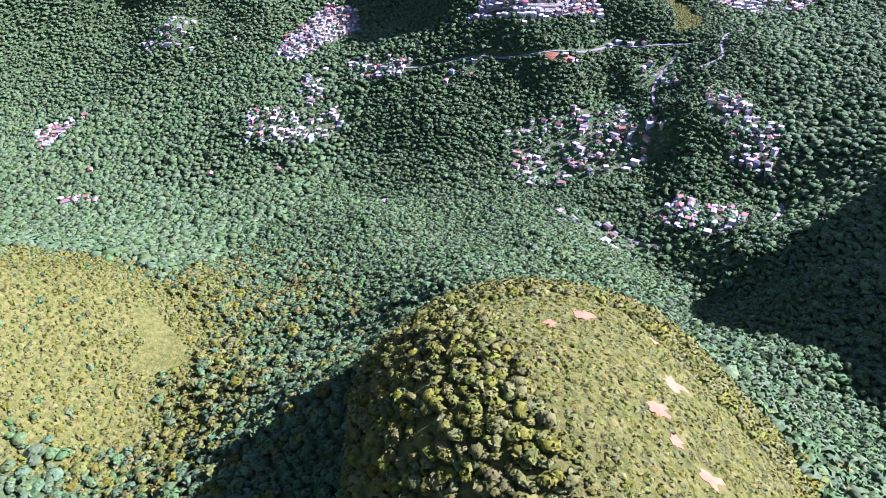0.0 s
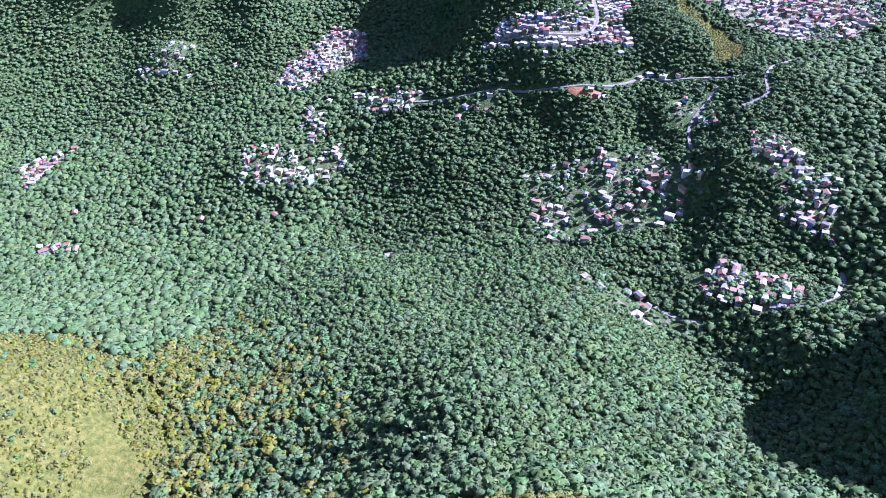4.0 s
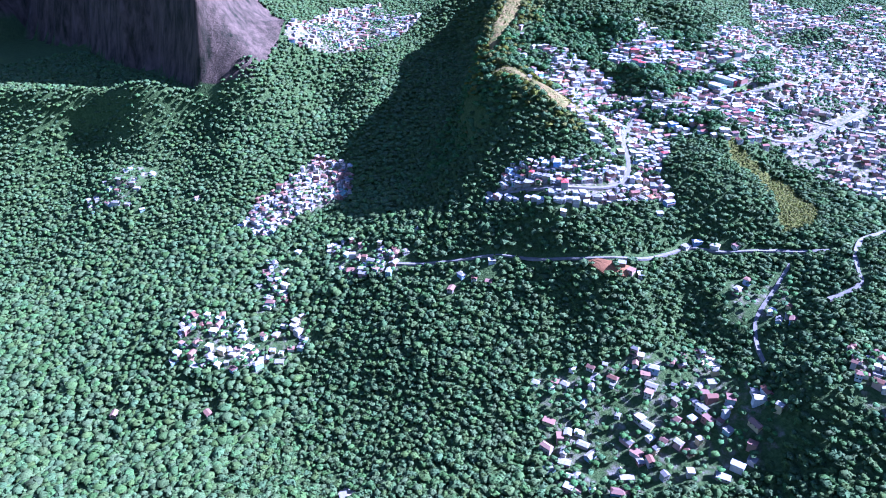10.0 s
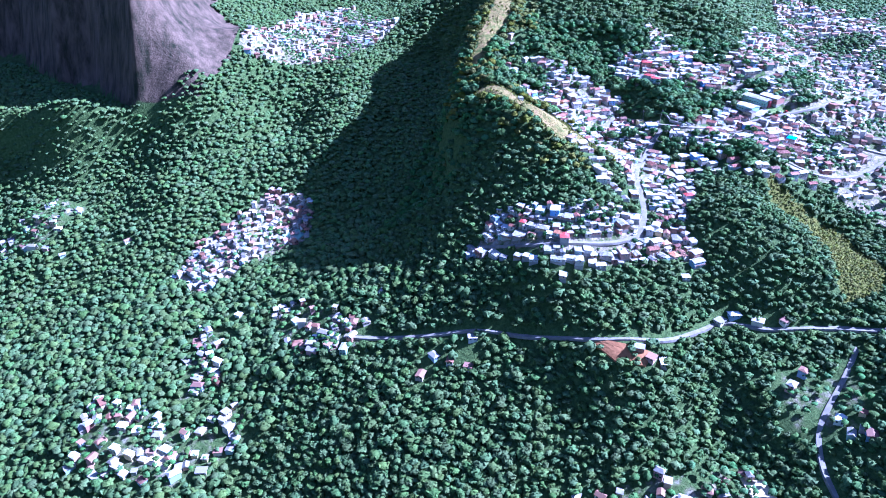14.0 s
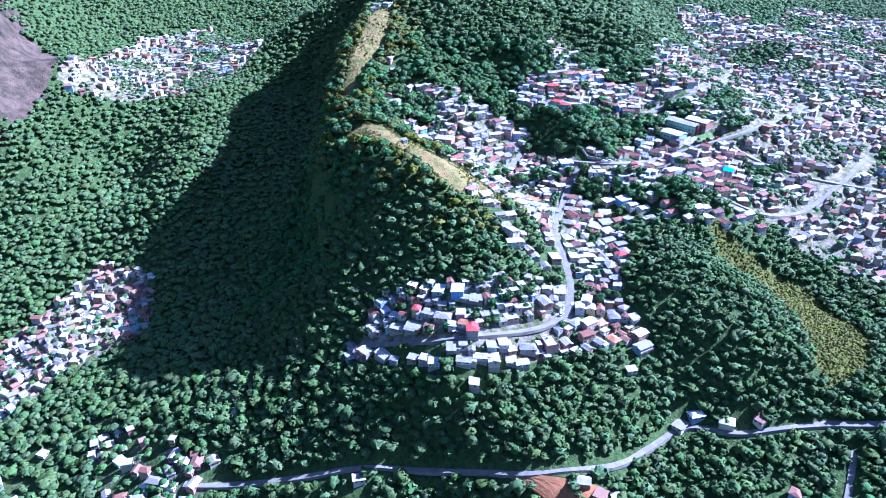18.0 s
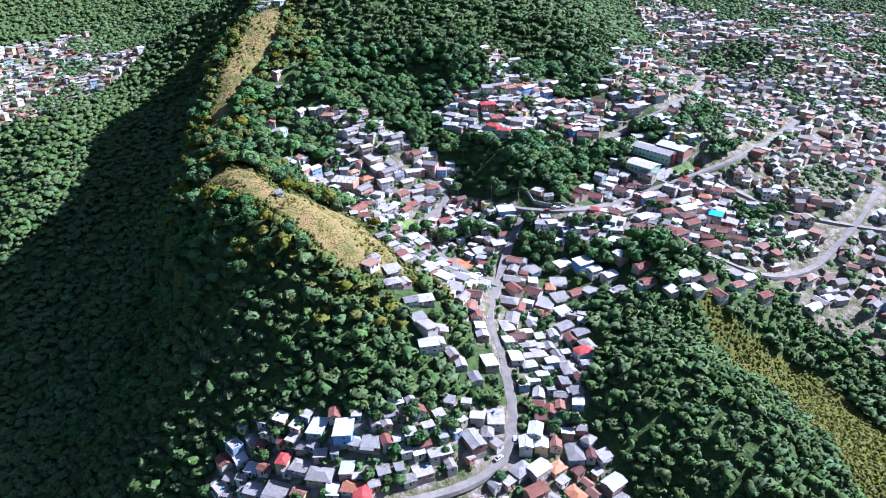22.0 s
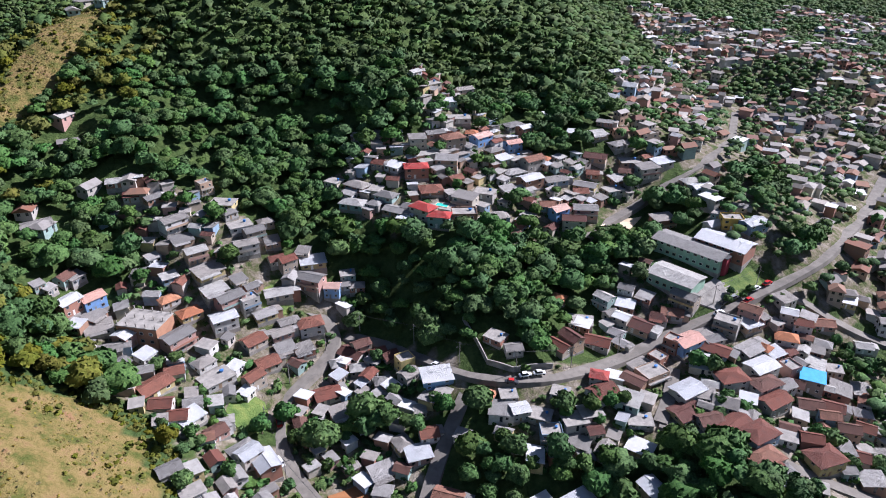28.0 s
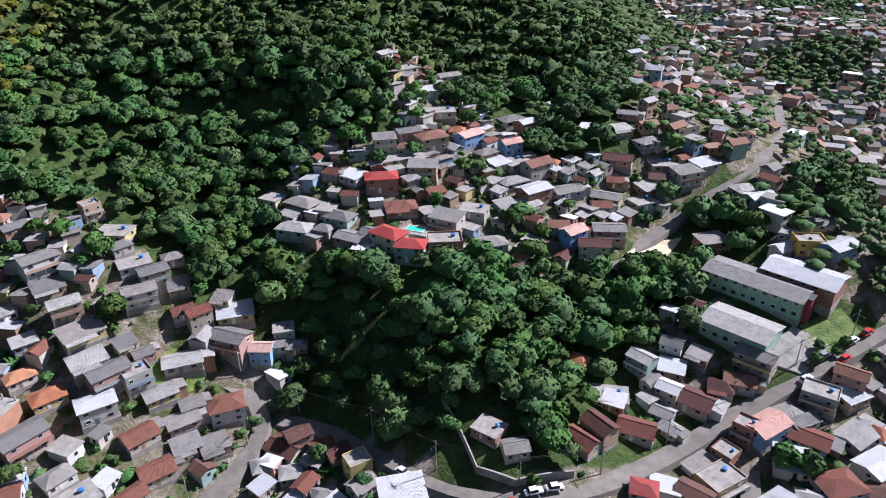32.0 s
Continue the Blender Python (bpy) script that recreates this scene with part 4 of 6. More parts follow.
def ribbon(name, line, width, lift, mat, step=4.0, label="", category="road", shoulder=0.0):
    """A carriageway draped on the ground, with thickness."""
    pts = [Vector((*line[0], 0))]
    for p, q in zip(line, line[1:]):
        p, q = Vector((*p, 0)), Vector((*q, 0))
        k = max(1, int((q - p).length / step))
        pts += [p.lerp(q, (i + 1) / k) for i in range(k)]
    for _ in range(6):
        pts = [pts[0]] + [(pts[i - 1] + pts[i] * 2 + pts[i + 1]) / 4 for i in range(1, len(pts) - 1)] + [pts[-1]]
    zs = heights([p.x for p in pts], [p.y for p in pts])
    zs = np.convolve(np.r_[[zs[0]] * 3, zs, [zs[-1]] * 3], np.ones(7) / 7, "valid") + lift
    bm = bmesh.new()
    rows = []
    for i, p in enumerate(pts):
        w = (pts[min(i + 1, len(pts) - 1)] - pts[max(i - 1, 0)]).normalized()
        s = Vector((-w.y, w.x, 0)) * width / 2
        rows.append([bm.verts.new((p + s * k).to_tuple()[:2] + (zs[i] - drop,)) for k, drop in ((1.25, 1.6), (1, 0), (-1, 0), (-1.25, 1.6))])
    for r, q in zip(rows, rows[1:]):
        for k in range(3):
            bm.faces.new((r[k], r[k + 1], q[k + 1], q[k]))
    bm.normal_update()
    bmesh.ops.recalc_face_normals(bm, faces=bm.faces)
    ob = part(name, bm, mat)
    return tagged(ob, label, category, kind="structure")


for line, width in ROADS.values():
    ribbon("road", line, width, 0.55, ASPHALT, label="narrow worn grey asphalt road winding through the valley")


# ---- forest ----
def crown_shape(seed, level, lobes, rough, squash=0.8, cut=-0.35, core=0.56):
    """A leafy crown as unit-size vertices and triangles: a dome of many bulging clumps, open underneath."""
    rng = np.random.RandomState(seed)
    bm = bmesh.new()
    bmesh.ops.create_icosphere(bm, subdivisions=level, radius=1.0)
    bmesh.ops.delete(bm, geom=[f for f in bm.faces if f.calc_center_median().z < cut], context="FACES")
    v = np.array([q.co for q in bm.verts])
    f = np.array([[q.index for q in t.verts] for t in bm.faces])
    bm.verts.index_update()
    used = np.unique(f)
    remap = np.zeros(len(v), int)
    remap[used] = np.arange(len(used))
    v, f = v[used], remap[f]
    bm.free()
    c = rng.normal(size=(lobes, 3))
    c[:, 2] = np.abs(c[:, 2]) * 0.9 - 0.1
    c /= np.linalg.norm(c, axis=1)[:, None]
    ang = np.arccos(np.clip(v @ c.T, -1, 1)).min(1)
    size = 1.25 / np.sqrt(lobes)
    r = core + (1.06 - core) * np.sqrt(np.clip(1 - (ang / (size * 1.55)) ** 2, 0, 1)) + rough * rng.normal(size=len(v))
    v = v * r[:, None]
    v[:, 0] *= 1 + 0.15 * rng.normal()
    v[:, 2] *= squash
    return v, f


def leafy(core, leaves, size, seed):
    """A crown core with leaf sprays standing out all over it; each spray is a bent triangle pair."""
    v, f = core
    rng = np.random.RandomState(seed)
    tri = v[f]
    area = np.linalg.norm(np.cross(tri[:, 1] - tri[:, 0], tri[:, 2] - tri[:, 0]), axis=1)
    pick = rng.choice(len(f), leaves, p=area / area.sum())
    b = rng.dirichlet((1, 1, 1), leaves)
    c = (tri[pick] * b[:, :, None]).sum(1)
    out = c / np.linalg.norm(c, axis=1)[:, None] + rng.normal(size=(leaves, 3)) * 0.55
    out /= np.linalg.norm(out, axis=1)[:, None]
    side = np.cross(out, rng.normal(size=(leaves, 3)))
    side /= np.linalg.norm(side, axis=1)[:, None]
    along = np.cross(out, side) * 0.8 + out * 0.45
    s = size * rng.uniform(0.6, 1.4, leaves)[:, None]
    c = c + out * s * 0.25
    p = np.stack([c - along * s, c + side * s * 0.75, c - side * s * 0.75, c + along * s * 1.1 - out * s * 0.35], 1)
    base = len(v) + np.arange(leaves)[:, None] * 4
    return np.r_[v, p.reshape(-1, 3)], np.r_[f, (base + [0, 1, 2])[:, :3], base + [1, 3, 2]]


NEAR_CROWNS = [leafy(crown_shape(10 + k, 2, 16 + k % 4 * 4, 0.07, 0.75 + 0.06 * (k % 4), 0.0, 0.56), 110, 0.17, k) for k in range(10)]
MID_CROWNS = [leafy(crown_shape(40 + k, 1, 7, 0.11, 0.68 + 0.05 * (k % 4), 0.0, 0.56), 20, 0.27, 50 + k) for k in range(12)]
FAR_CROWNS = [leafy(crown_shape(70 + k, 1, 6, 0.10, 0.66, 0.0, 0.6), 4, 0.34, 90 + k) for k in range(10)]
BUSHES = [leafy(crown_shape(110 + k, 1, 5, 0.12, 0.75, -0.1), 10, 0.42, 130 + k) for k in range(8)]
TUFTS = [leafy(crown_shape(150 + k, 1, 4, 0.2, 0.6, 0.2), 6, 0.5, 160 + k) for k in range(4)]


def scatter(x0, x1, y0, y1, step, seed, jitter=0.42):
    rng = np.random.RandomState(seed)
    xs, ys = np.arange(x0, x1, float(step)), np.arange(y0, y1, step * 0.87)
    X, Y = np.meshgrid(xs, ys)
    X[1::2] += step / 2
    X, Y = X.ravel() + rng.uniform(-jitter, jitter, X.size) * step, Y.ravel() + rng.uniform(-jitter, jitter, X.size) * step
    return X, Y, rng


def plant(shapes, x, y, z, radius, rng, tall=(0.85, 1.2)):
    """Vertices and triangles of one crown at every point."""
    pick = rng.randint(len(shapes), size=len(x))
    turn = rng.uniform(0, 2 * np.pi, len(x))
    up = rng.uniform(*tall, len(x))
    V, F, T, base = [], [], [], 0
    tone = rng.uniform(size=len(x))
    for k, (v, f) in enumerate(shapes):
        w = np.nonzero(pick == k)[0]
        if not len(w):
            continue
        c, s = np.cos(turn[w])[:, None], np.sin(turn[w])[:, None]
        r = radius[w][:, None]
        px = (v[:, 0] * c - v[:, 1] * s) * r + x[w][:, None]
        py = (v[:, 0] * s + v[:, 1] * c) * r + y[w][:, None]
        pz = v[:, 2] * r * up[w][:, None] + z[w][:, None]
        V.append(np.stack([px, py, pz], -1).reshape(-1, 3))
        F.append((f[None] + (np.arange(len(w)) * len(v))[:, None, None]).reshape(-1, 3) + base)
        T.append(np.repeat(tone[w], len(v)))
        base += len(w) * len(v)
    return np.concatenate(V), np.concatenate(F), np.concatenate(T)


def vegetation(name, planted, mat, label, category):
    v, f, t = planted
    me = mesh_from_arrays(name, v, f, [mat])
    me.shade_smooth()
    me.attributes.new("tone", "FLOAT", "POINT").data.foreach_set("value", t.astype(np.float32))
    return tagged(new(name, me), label, category, kind="stuff")


def in_view(x, y):
    """The valley and slopes that the flight overlooks, plus the unseen ridge that shades the gorge."""
    left = np.interp(y, [-212, 0, 85, 255, 510, 765, 1020, 1190, 1615], [-200, -345, -420, -450, -544, -680, -765, -722, -425])
    right = np.interp(y, [-212, 0, 60, 300, 345, 510, 765, 1020, 1615], [160, 240, 500, 500, 420, 476, 663, 850, 1062])
    return (x > left) & (x < right)


def corridor(x, y):
    """The strip that the flight passes nearest."""
    mid = np.interp(y, [-170, 340, 595, 1105], [0, 34, 128, 221])
    wide = np.interp(y, [-170, 255, 595, 850, 1105], [196, 255, 255, 212, 187])
    return (np.abs(x - mid) < wide) & (y < 1130)


LONE_PLOTS = [(-182, 769), (-154, 796), (-96, 769), (-89, 741), (-50, 729), (-33, 742), (13, 687), (22, 699), (48, 697), (-169, 720), (-241, 708), (-388, 984), (-310, 928), (-421, 993), (-431, 938), (-380, 922), (-232, 686), (-134, 682), (-62, 507), (-283, 607), (-196, 602), (-452, 650), (167, 664), (145, 670), (-183, 657), (-130, 919), (216, 588), (90.0, 1128.0), (93, 1031), (110, 1004), (91, 984), (131, 846), (228, 703), (255, 695), (630.0, 1035.0)]


def clear_of_forest(x, y, margin=1.8):
    """Where no forest stands: roads, houses, grass, rock and the pitches."""
    free = road_distance(x, y) < margin
    free |= any_inside(x, y, [p for k, (p, *_) in TOWNS.items() if k not in LISTED]) & ~any_inside(x, y, list(GROVES.values()))
    quarter = any_inside(x, y, [TOWNS[k][0] for k in LISTED])
    free |= quarter & (np.random.RandomState(31).uniform(size=len(x)) < 0.5)
    for px, py, r in NEAR_PLOTS:
        free |= np.hypot(x - px, y - py) < r + 2.6
    for px, py, r in BLOCKS:
        free |= np.hypot(x - px, y - py) < r + 2
    free |= any_inside(x, y, [p for k, p in GRASS.items() if k not in ("near_spur", "near_top")])
    for key in ("crest", "crest_path"):
        free |= line_distance(x, y, GRASS[key] + GRASS[key][:1]) < (6.5 if key == "crest" else 3.0)
    for px, py in LONE_PLOTS:
        free |= np.hypot(x - px, y - py) < 8.5
    z1, z2 = heights(x + 3, y), heights(x, y + 3)
    z0 = heights(x, y)
    free |= (np.hypot(z1 - z0, z2 - z0) / 3 > 1.4) & (y > 1090) & (x < -210)
    free |= (x < -318) & (y - 1098 + 0.8 * (345 + x) > -6) | inside(x, y, ROCK_SLAB)
    return free


X, Y, rng = scatter(-770, 1020, -150, 1600, 4.8, 3)
keep = in_view(X, Y)
X, Y = X[keep], Y[keep]
keep = ~clear_of_forest(X, Y)
keep &= ~near_hill(X, Y)
side = inside(X + 11 * np.sin(Y / 13) + 5 * np.sin(Y / 4), Y + 11 * np.sin(X / 14) + 5 * np.sin(X / 5), LEFT_HILL)
rim = line_distance(X, Y, LEFT_HILL + LEFT_HILL[:1])
keep &= ~side | (np.random.RandomState(31).uniform(size=len(X)) < 0.5 - rim / 70)  # trees climb onto the rim of the side hill
X, Y = X[keep], Y[keep]
Z = heights(X, Y)
patch = np.sin(X / 41 + 2 * np.sin(Y / 57)) * np.sin(Y / 37 + X / 83)
R = (2.8 + 0.4 * patch) * rng.choice([0.7, 0.85, 1.0, 1.1, 1.35], len(X)) * rng.uniform(0.85, 1.15, len(X))
quarter = any_inside(X, Y, [TOWNS[k][0] for k in LISTED])
quarter &= np.cumsum(quarter) <= 125
R[any_inside(X, Y, [TOWNS[k][0] for k in LISTED])] *= 0.8
SINGLE_TREES = np.c_[X, Y, R][quarter]
X, Y, Z, R = X[~quarter], Y[~quarter], Z[~quarter], R[~quarter]
near = corridor(X, Y)
thin = np.where(near & (Y > 850), 0.78, np.where(near, 1.0, 0.8)) > rng.uniform(size=len(X))
X, Y, Z, R, near = X[thin], Y[thin], Z[thin], R[thin], near[thin]
R[~near] *= 1.22
R[near & (Y > 850)] *= 1.32
R[Y <= 850] *= 1.2
close = near & (Y > 850) & (Y < 1075)
H = R * rng.uniform(0.15, 0.5, len(X)) + np.where(close, 2.4, 0.5) * rng.uniform(0.5, 1.5, len(X))
# younger, yellower growth thickens towards the scrubby hills and the grassy crest
rim = np.minimum(line_distance(X, Y, LEFT_HILL + LEFT_HILL[:1]), 45 + line_distance(X, Y, GRASS["near_top"] + GRASS["near_top"][:1]))
drift = 0.5 + 0.5 * np.sin(X / 33 + 2 * np.sin(Y / 45)) * np.sin(Y / 29 + X / 61)
pale = np.random.RandomState(32).uniform(size=len(X)) < np.clip(0.8 - rim / 150, 0, 1) * (0.45 + 0.8 * drift)
crest = np.minimum(line_distance(X, Y, GRASS["crest"] + GRASS["crest"][:1]), line_distance(X, Y, GRASS["crest_path"] + GRASS["crest_path"][:1]))
pale |= np.random.RandomState(33).uniform(size=len(X)) < np.clip(0.75 - crest / 48, 0, 1) * (0.5 + 0.6 * drift)
for sel, shapes, mat, label in (
    (close & pale, NEAR_CROWNS, SHRUB, "olive green young trees below the grassy crest"),
    (close & ~pale, NEAR_CROWNS, LEAF, "dense dark green rainforest canopy on the slope above the houses"),
    (near & ~close & ~pale, MID_CROWNS, LEAF_HAZED, "dense green forest canopy covering the valley slopes"),
    (near & ~close & pale, MID_CROWNS, SHRUB, "olive green young trees scattered through the lower valley forest"),
    (~near, FAR_CROWNS, LEAF_HAZED, "distant forest canopy on the far hillsides"),
):
    vegetation("forest", plant(shapes, X[sel], Y[sel], Z[sel] + H[sel], R[sel], rng), mat, label, "forest")

BARE = [(19, -32, 5), (9, -39, 3), (37, -33, 2.5), (36, -50, 5.5), (27, -64, 4.5), (28, -72, 3), (33, -79, 4.5)]  # red earth on the near hill
# bushes on the near hill, thinner on its sunny grass side, and on the hill across the valley
X, Y, rng = scatter(-110, 145, -112, 204, 1.75, 5)
open_side = any_inside(X, Y, [GRASS["near_top"]])
keep = near_hill(X, Y) | open_side
keep &= open_side | (rng.uniform(size=len(X)) < 0.62)
for px, py, r in BARE:
    keep &= np.hypot(X - px, (Y - py) * 1.3) > 0.75 * r
X, Y, open_side = X[keep], Y[keep], open_side[keep]
R = np.where(open_side, rng.uniform(0.55, 1.15, len(X)), rng.uniform(1.1, 2.3, len(X)))
Z = heights(X, Y) + np.where(open_side, -0.1, 0.15 * R)
vegetation("bushes", plant(BUSHES, X[open_side], Y[open_side], Z[open_side], R[open_side], rng, (0.55, 0.8)), SHRUB, "low olive green scrub carpeting the rounded hilltop", "bushes")
vegetation("bushes", plant(MID_CROWNS, X[~open_side], Y[~open_side], Z[~open_side], R[~open_side], rng), SHRUB, "olive green bushes and small trees on the flanks of the near hill", "bushes")
X, Y, rng = scatter(-420, -135, 40, 335, 3.6, 6)
keep = inside(X + 11 * np.sin(Y / 13) + 5 * np.sin(Y / 4), Y + 11 * np.sin(X / 14) + 5 * np.sin(X / 5), LEFT_HILL) & ~(inside(X, Y, GRASS["left_rock"]) & (np.sin(X / 9 + 2 * np.sin(Y / 17)) > 0.1))
X, Y = X[keep], Y[keep]
R = rng.uniform(1.0, 2.4, len(X)) * rng.choice([0.8, 1.0, 1.35], len(X))
green = rng.uniform(size=len(X)) < 0.07
vegetation("bushes", plant(BUSHES, X[~green], Y[~green], heights(X[~green], Y[~green]) - 0.05 * R[~green], R[~green], rng), SHRUB, "yellow-green scrub around a worn clearing", "bushes")
vegetation("bushes", plant(BUSHES, X[green], Y[green], heights(X[green], Y[green]) + 0.1 * R[green], R[green], rng), LEAF, "darker green bushes among the scrub of the side hill", "bushes")
X, Y, rng = scatter(30, 380, 690, 1130, 3.4, 8)
keep = any_inside(X, Y, [GRASS["crest"], GRASS["crest_path"]]) & (np.sin(X / 6 + 1.5 * np.sin(Y / 9)) * np.sin(Y / 7.7) > 0.25)
X, Y = X[keep], Y[keep]
R = rng.uniform(0.5, 1.5, len(X))
vegetation("bushes", plant(BUSHES, X, Y, heights(X, Y) + 0.1 * R, R, rng), SHRUB, "low scattered bushes on the dry grass crest", "bushes")

X, Y, rng = scatter(40, 150, 840, 1125, 1.35, 11)
keep = any_inside(X, Y, [GRASS["crest"], GRASS["crest_path"]]) & (np.sin(X / 4.1 + Y / 6) + rng.normal(0, 0.7, len(X)) > 0.1)
X, Y = X[keep], Y[keep]
R = rng.uniform(0.25, 0.65, len(X))
vegetation("grass_tufts", plant(TUFTS, X, Y, heights(X, Y), R, rng, (0.5, 0.9)), DRY, "dry yellow-brown grass tufts on the crest", "grass")
X, Y, rng = scatter(30, 365, 700, 1125, 2.1, 12)
keep = inside(X, Y, GRASS["east_crest"])
for key in ("crest", "crest_path"):
    gap = line_distance(X, Y, GRASS[key] + GRASS[key][:1])
    keep |= (gap > 1.2) & (gap < 9) & ~inside(X, Y, GRASS[key])
keep &= ~any_inside(X, Y, [GRASS["crest"], GRASS["crest_path"]]) & (road_distance(X, Y) > 2)
X, Y = X[keep], Y[keep]
R = rng.uniform(0.6, 1.5, len(X))
vegetation("bushes", plant(BUSHES, X, Y, heights(X, Y) + 0.05 * R, R, rng), SHRUB, "sunlit yellow-green scrub along the grassy crests", "bushes")

# gardens between the near houses
X, Y, rng = scatter(40, 400, 730, 1095, 3.0, 14)
keep = any_inside(X, Y, [TOWNS[k][0] for k in LISTED]) & (road_distance(X, Y) > 1.2) & (rng.uniform(size=len(X)) < 0.75)
for px, py, r in NEAR_PLOTS + BLOCKS:
    keep &= np.hypot(X - px, Y - py) > r * 0.85 + 1.2
X, Y = X[keep], Y[keep]
R = rng.uniform(0.6, 1.9, len(X)) * rng.choice([0.8, 1.0, 1.4], len(X))
vegetation("garden_shrubs", plant(BUSHES, X, Y, heights(X, Y) + 0.3 * R, R, rng), LEAF, "green shrubs and banana clumps in the gardens between the houses", "shrubs")

# garden trees among the houses of the farther towns
X, Y, rng = scatter(-600, 850, 330, 1450, 5.6, 9)
town = any_inside(X, Y, [p for k, (p, *_) in TOWNS.items() if k not in NEAR_TOWNS])
grove = np.sin(X / 19 + 2 * np.sin(Y / 27)) * np.sin(Y / 23 + X / 51)
loose = any_inside(X, Y, [TOWNS[k][0] for k in LOOSE])
keep = town & ((rng.uniform(size=len(X)) < np.where(loose, 0.42, 0.2)) | (grove > 0.5) & ~inside(X, Y, TOWNS["west"][0])) & (road_distance(X, Y) > 2.5)
X, Y = X[keep], Y[keep]
R = rng.uniform(1.8, 3.6, len(X))
vegetation("garden_trees", plant(FAR_CROWNS, X, Y, heights(X, Y) + 1.3 * R, R, rng), LEAF, "garden trees between the houses of the hillside towns", "trees")


# ---- houses ----
def far_houses(name, plots, label, seed):
    """Many small houses as one mesh: walls with dark windows, and a pitched or flat roof with eaves on each."""
    rng = np.random.RandomState(seed)
    V, F, M, base = [], [], [], 0

    def add(v, f, m):
        nonlocal base
        V.append(v)
        F.append(np.array(f) + base)
        M.append(np.full(len(f), m))
        base += len(v)

    box_f = [(0, 1, 5), (0, 5, 4), (1, 2, 6), (1, 6, 5), (2, 3, 7), (2, 7, 6), (3, 0, 4), (3, 4, 7), (4, 5, 6), (4, 6, 7)]

    def box(x0, x1, y0, y1, z0, z1):
        return np.array([(x0, y0, z0), (x1, y0, z0), (x1, y1, z0), (x0, y1, z0), (x0, y0, z1), (x1, y0, z1), (x1, y1, z1), (x0, y1, z1)], float)

    for x, y, turn, w, d, storeys in plots:
        z = height(x, y)
        h = 2.6 * storeys
        c, s = math.cos(turn), math.sin(turn)

        def put(v):
            return np.c_[v[:, 0] * c - v[:, 1] * s + x, v[:, 0] * s + v[:, 1] * c + y, v[:, 2] + z]

        add(put(box(-w / 2, w / 2, -d / 2, d / 2, -3, h)), box_f, 0)
        e = 0.45
        if rng.rand() < 0.72:
            rise = rng.uniform(0.9, 1.7)
            hip = rng.choice([0.0, 0.0, d * 0.35])
            v = np.array([(-w / 2 - e, -d / 2 - e, h), (w / 2 + e, -d / 2 - e, h), (w / 2 + e, d / 2 + e, h), (-w / 2 - e, d / 2 + e, h),
                          (-w / 2 - e + hip, 0, h + rise), (w / 2 + e - hip, 0, h + rise)])
            v = np.r_[v, v[:4] - (0, 0, 0.18)]
            add(put(v), [(0, 1, 5), (0, 5, 4), (2, 3, 4), (2, 4, 5), (3, 0, 4), (1, 2, 5), (6, 1, 0), (6, 7, 1), (7, 2, 1), (7, 8, 2), (8, 3, 2), (8, 9, 3), (9, 0, 3), (9, 6, 0)], 1)
        else:
            add(put(box(-w / 2 - e, w / 2 + e, -d / 2 - e, d / 2 + e, h, h + 0.22)), box_f, 1)
        for st in range(storeys):
            for k in range(2):
                u, zz = (k - 0.5) * w * 0.48, 0.95 + 2.8 * st
                add(put(box(u - 0.55, u + 0.55, -d / 2 - 0.04, -d / 2 + 0.1, zz, zz + 1.1)), box_f, 2)
                u = (k - 0.5) * d * 0.48
                add(put(box(-w / 2 - 0.04, -w / 2 + 0.1, u - 0.5, u + 0.5, zz, zz + 1.1)), box_f, 2)
    me = mesh_from_arrays(name, np.concatenate(V), np.concatenate(F), [WALL_FAR, ROOF_FAR, GLASS], np.concatenate(M))
    return tagged(new(name, me), label, "houses", group="hillside houses", kind="stuff")


def street_turn(x, y):
    """The direction of the nearest street, or the slope's contour where none is near."""
    best, turn = 1e9, 0.0
    for line, _ in ROADS.values():
        for (ax, ay), (bx, by) in zip(line, line[1:]):
            d = float(line_distance([x], [y], [(ax, ay), (bx, by)])[0])
            if d < best:
                best, turn = d, math.atan2(by - ay, bx - ax)
    if best < 45:
        return turn
    z = heights([x, x + 4, x], [y, y, y + 4])
    return math.atan2(z[2] - z[0], z[1] - z[0]) + math.pi / 2


def plots_in(key, seed):
    """Uneven plots: houses crowd together in clumps, lie roughly along the street or the slope and differ in size."""
    poly, step, share = TOWNS[key]
    xs, ys = [p[0] for p in poly], [p[1] for p in poly]
    X, Y, rng = scatter(min(xs), max(xs), min(ys), max(ys), 0.78 * step, seed, 0.36)
    clump = np.sin(X / 11 + 2.1 * np.sin(Y / 17)) * np.sin(Y / 9 + 1.7 * np.sin(X / 14))
    dense = np.clip(share * (1.0 + 0.55 * clump), 0, 1)
    keep = inside(X, Y, poly) & (road_distance(X, Y) > 3.0) & ~any_inside(X, Y, list(GROVES.values())) & (rng.uniform(size=len(X)) < dense)
    grove = np.sin(X / 19 + 2 * np.sin(Y / 27)) * np.sin(Y / 23 + X / 51)
    keep &= (grove < 0.5) | (share < 0.65) | (key == "west")
    out = []
    for x, y in zip(X[keep], Y[keep]):
        w = step * rng.choice([0.42, 0.55, 0.62, 0.7, 0.78, 0.95]) * rng.uniform(0.88, 1.1)
        d = min(w, step * rng.uniform(0.42, 0.64))
        if any(math.hypot(x - a, y - b) < 0.4 * (w + v) for a, b, _, v, *_ in out[-60:]):
            continue
        turn = street_turn(x, y) + rng.choice([0, math.pi / 2, math.pi]) + rng.normal(0, 0.16)
        out.append((x, y, turn, w, d, rng.choice([1, 1, 1, 2, 2])))
    return out


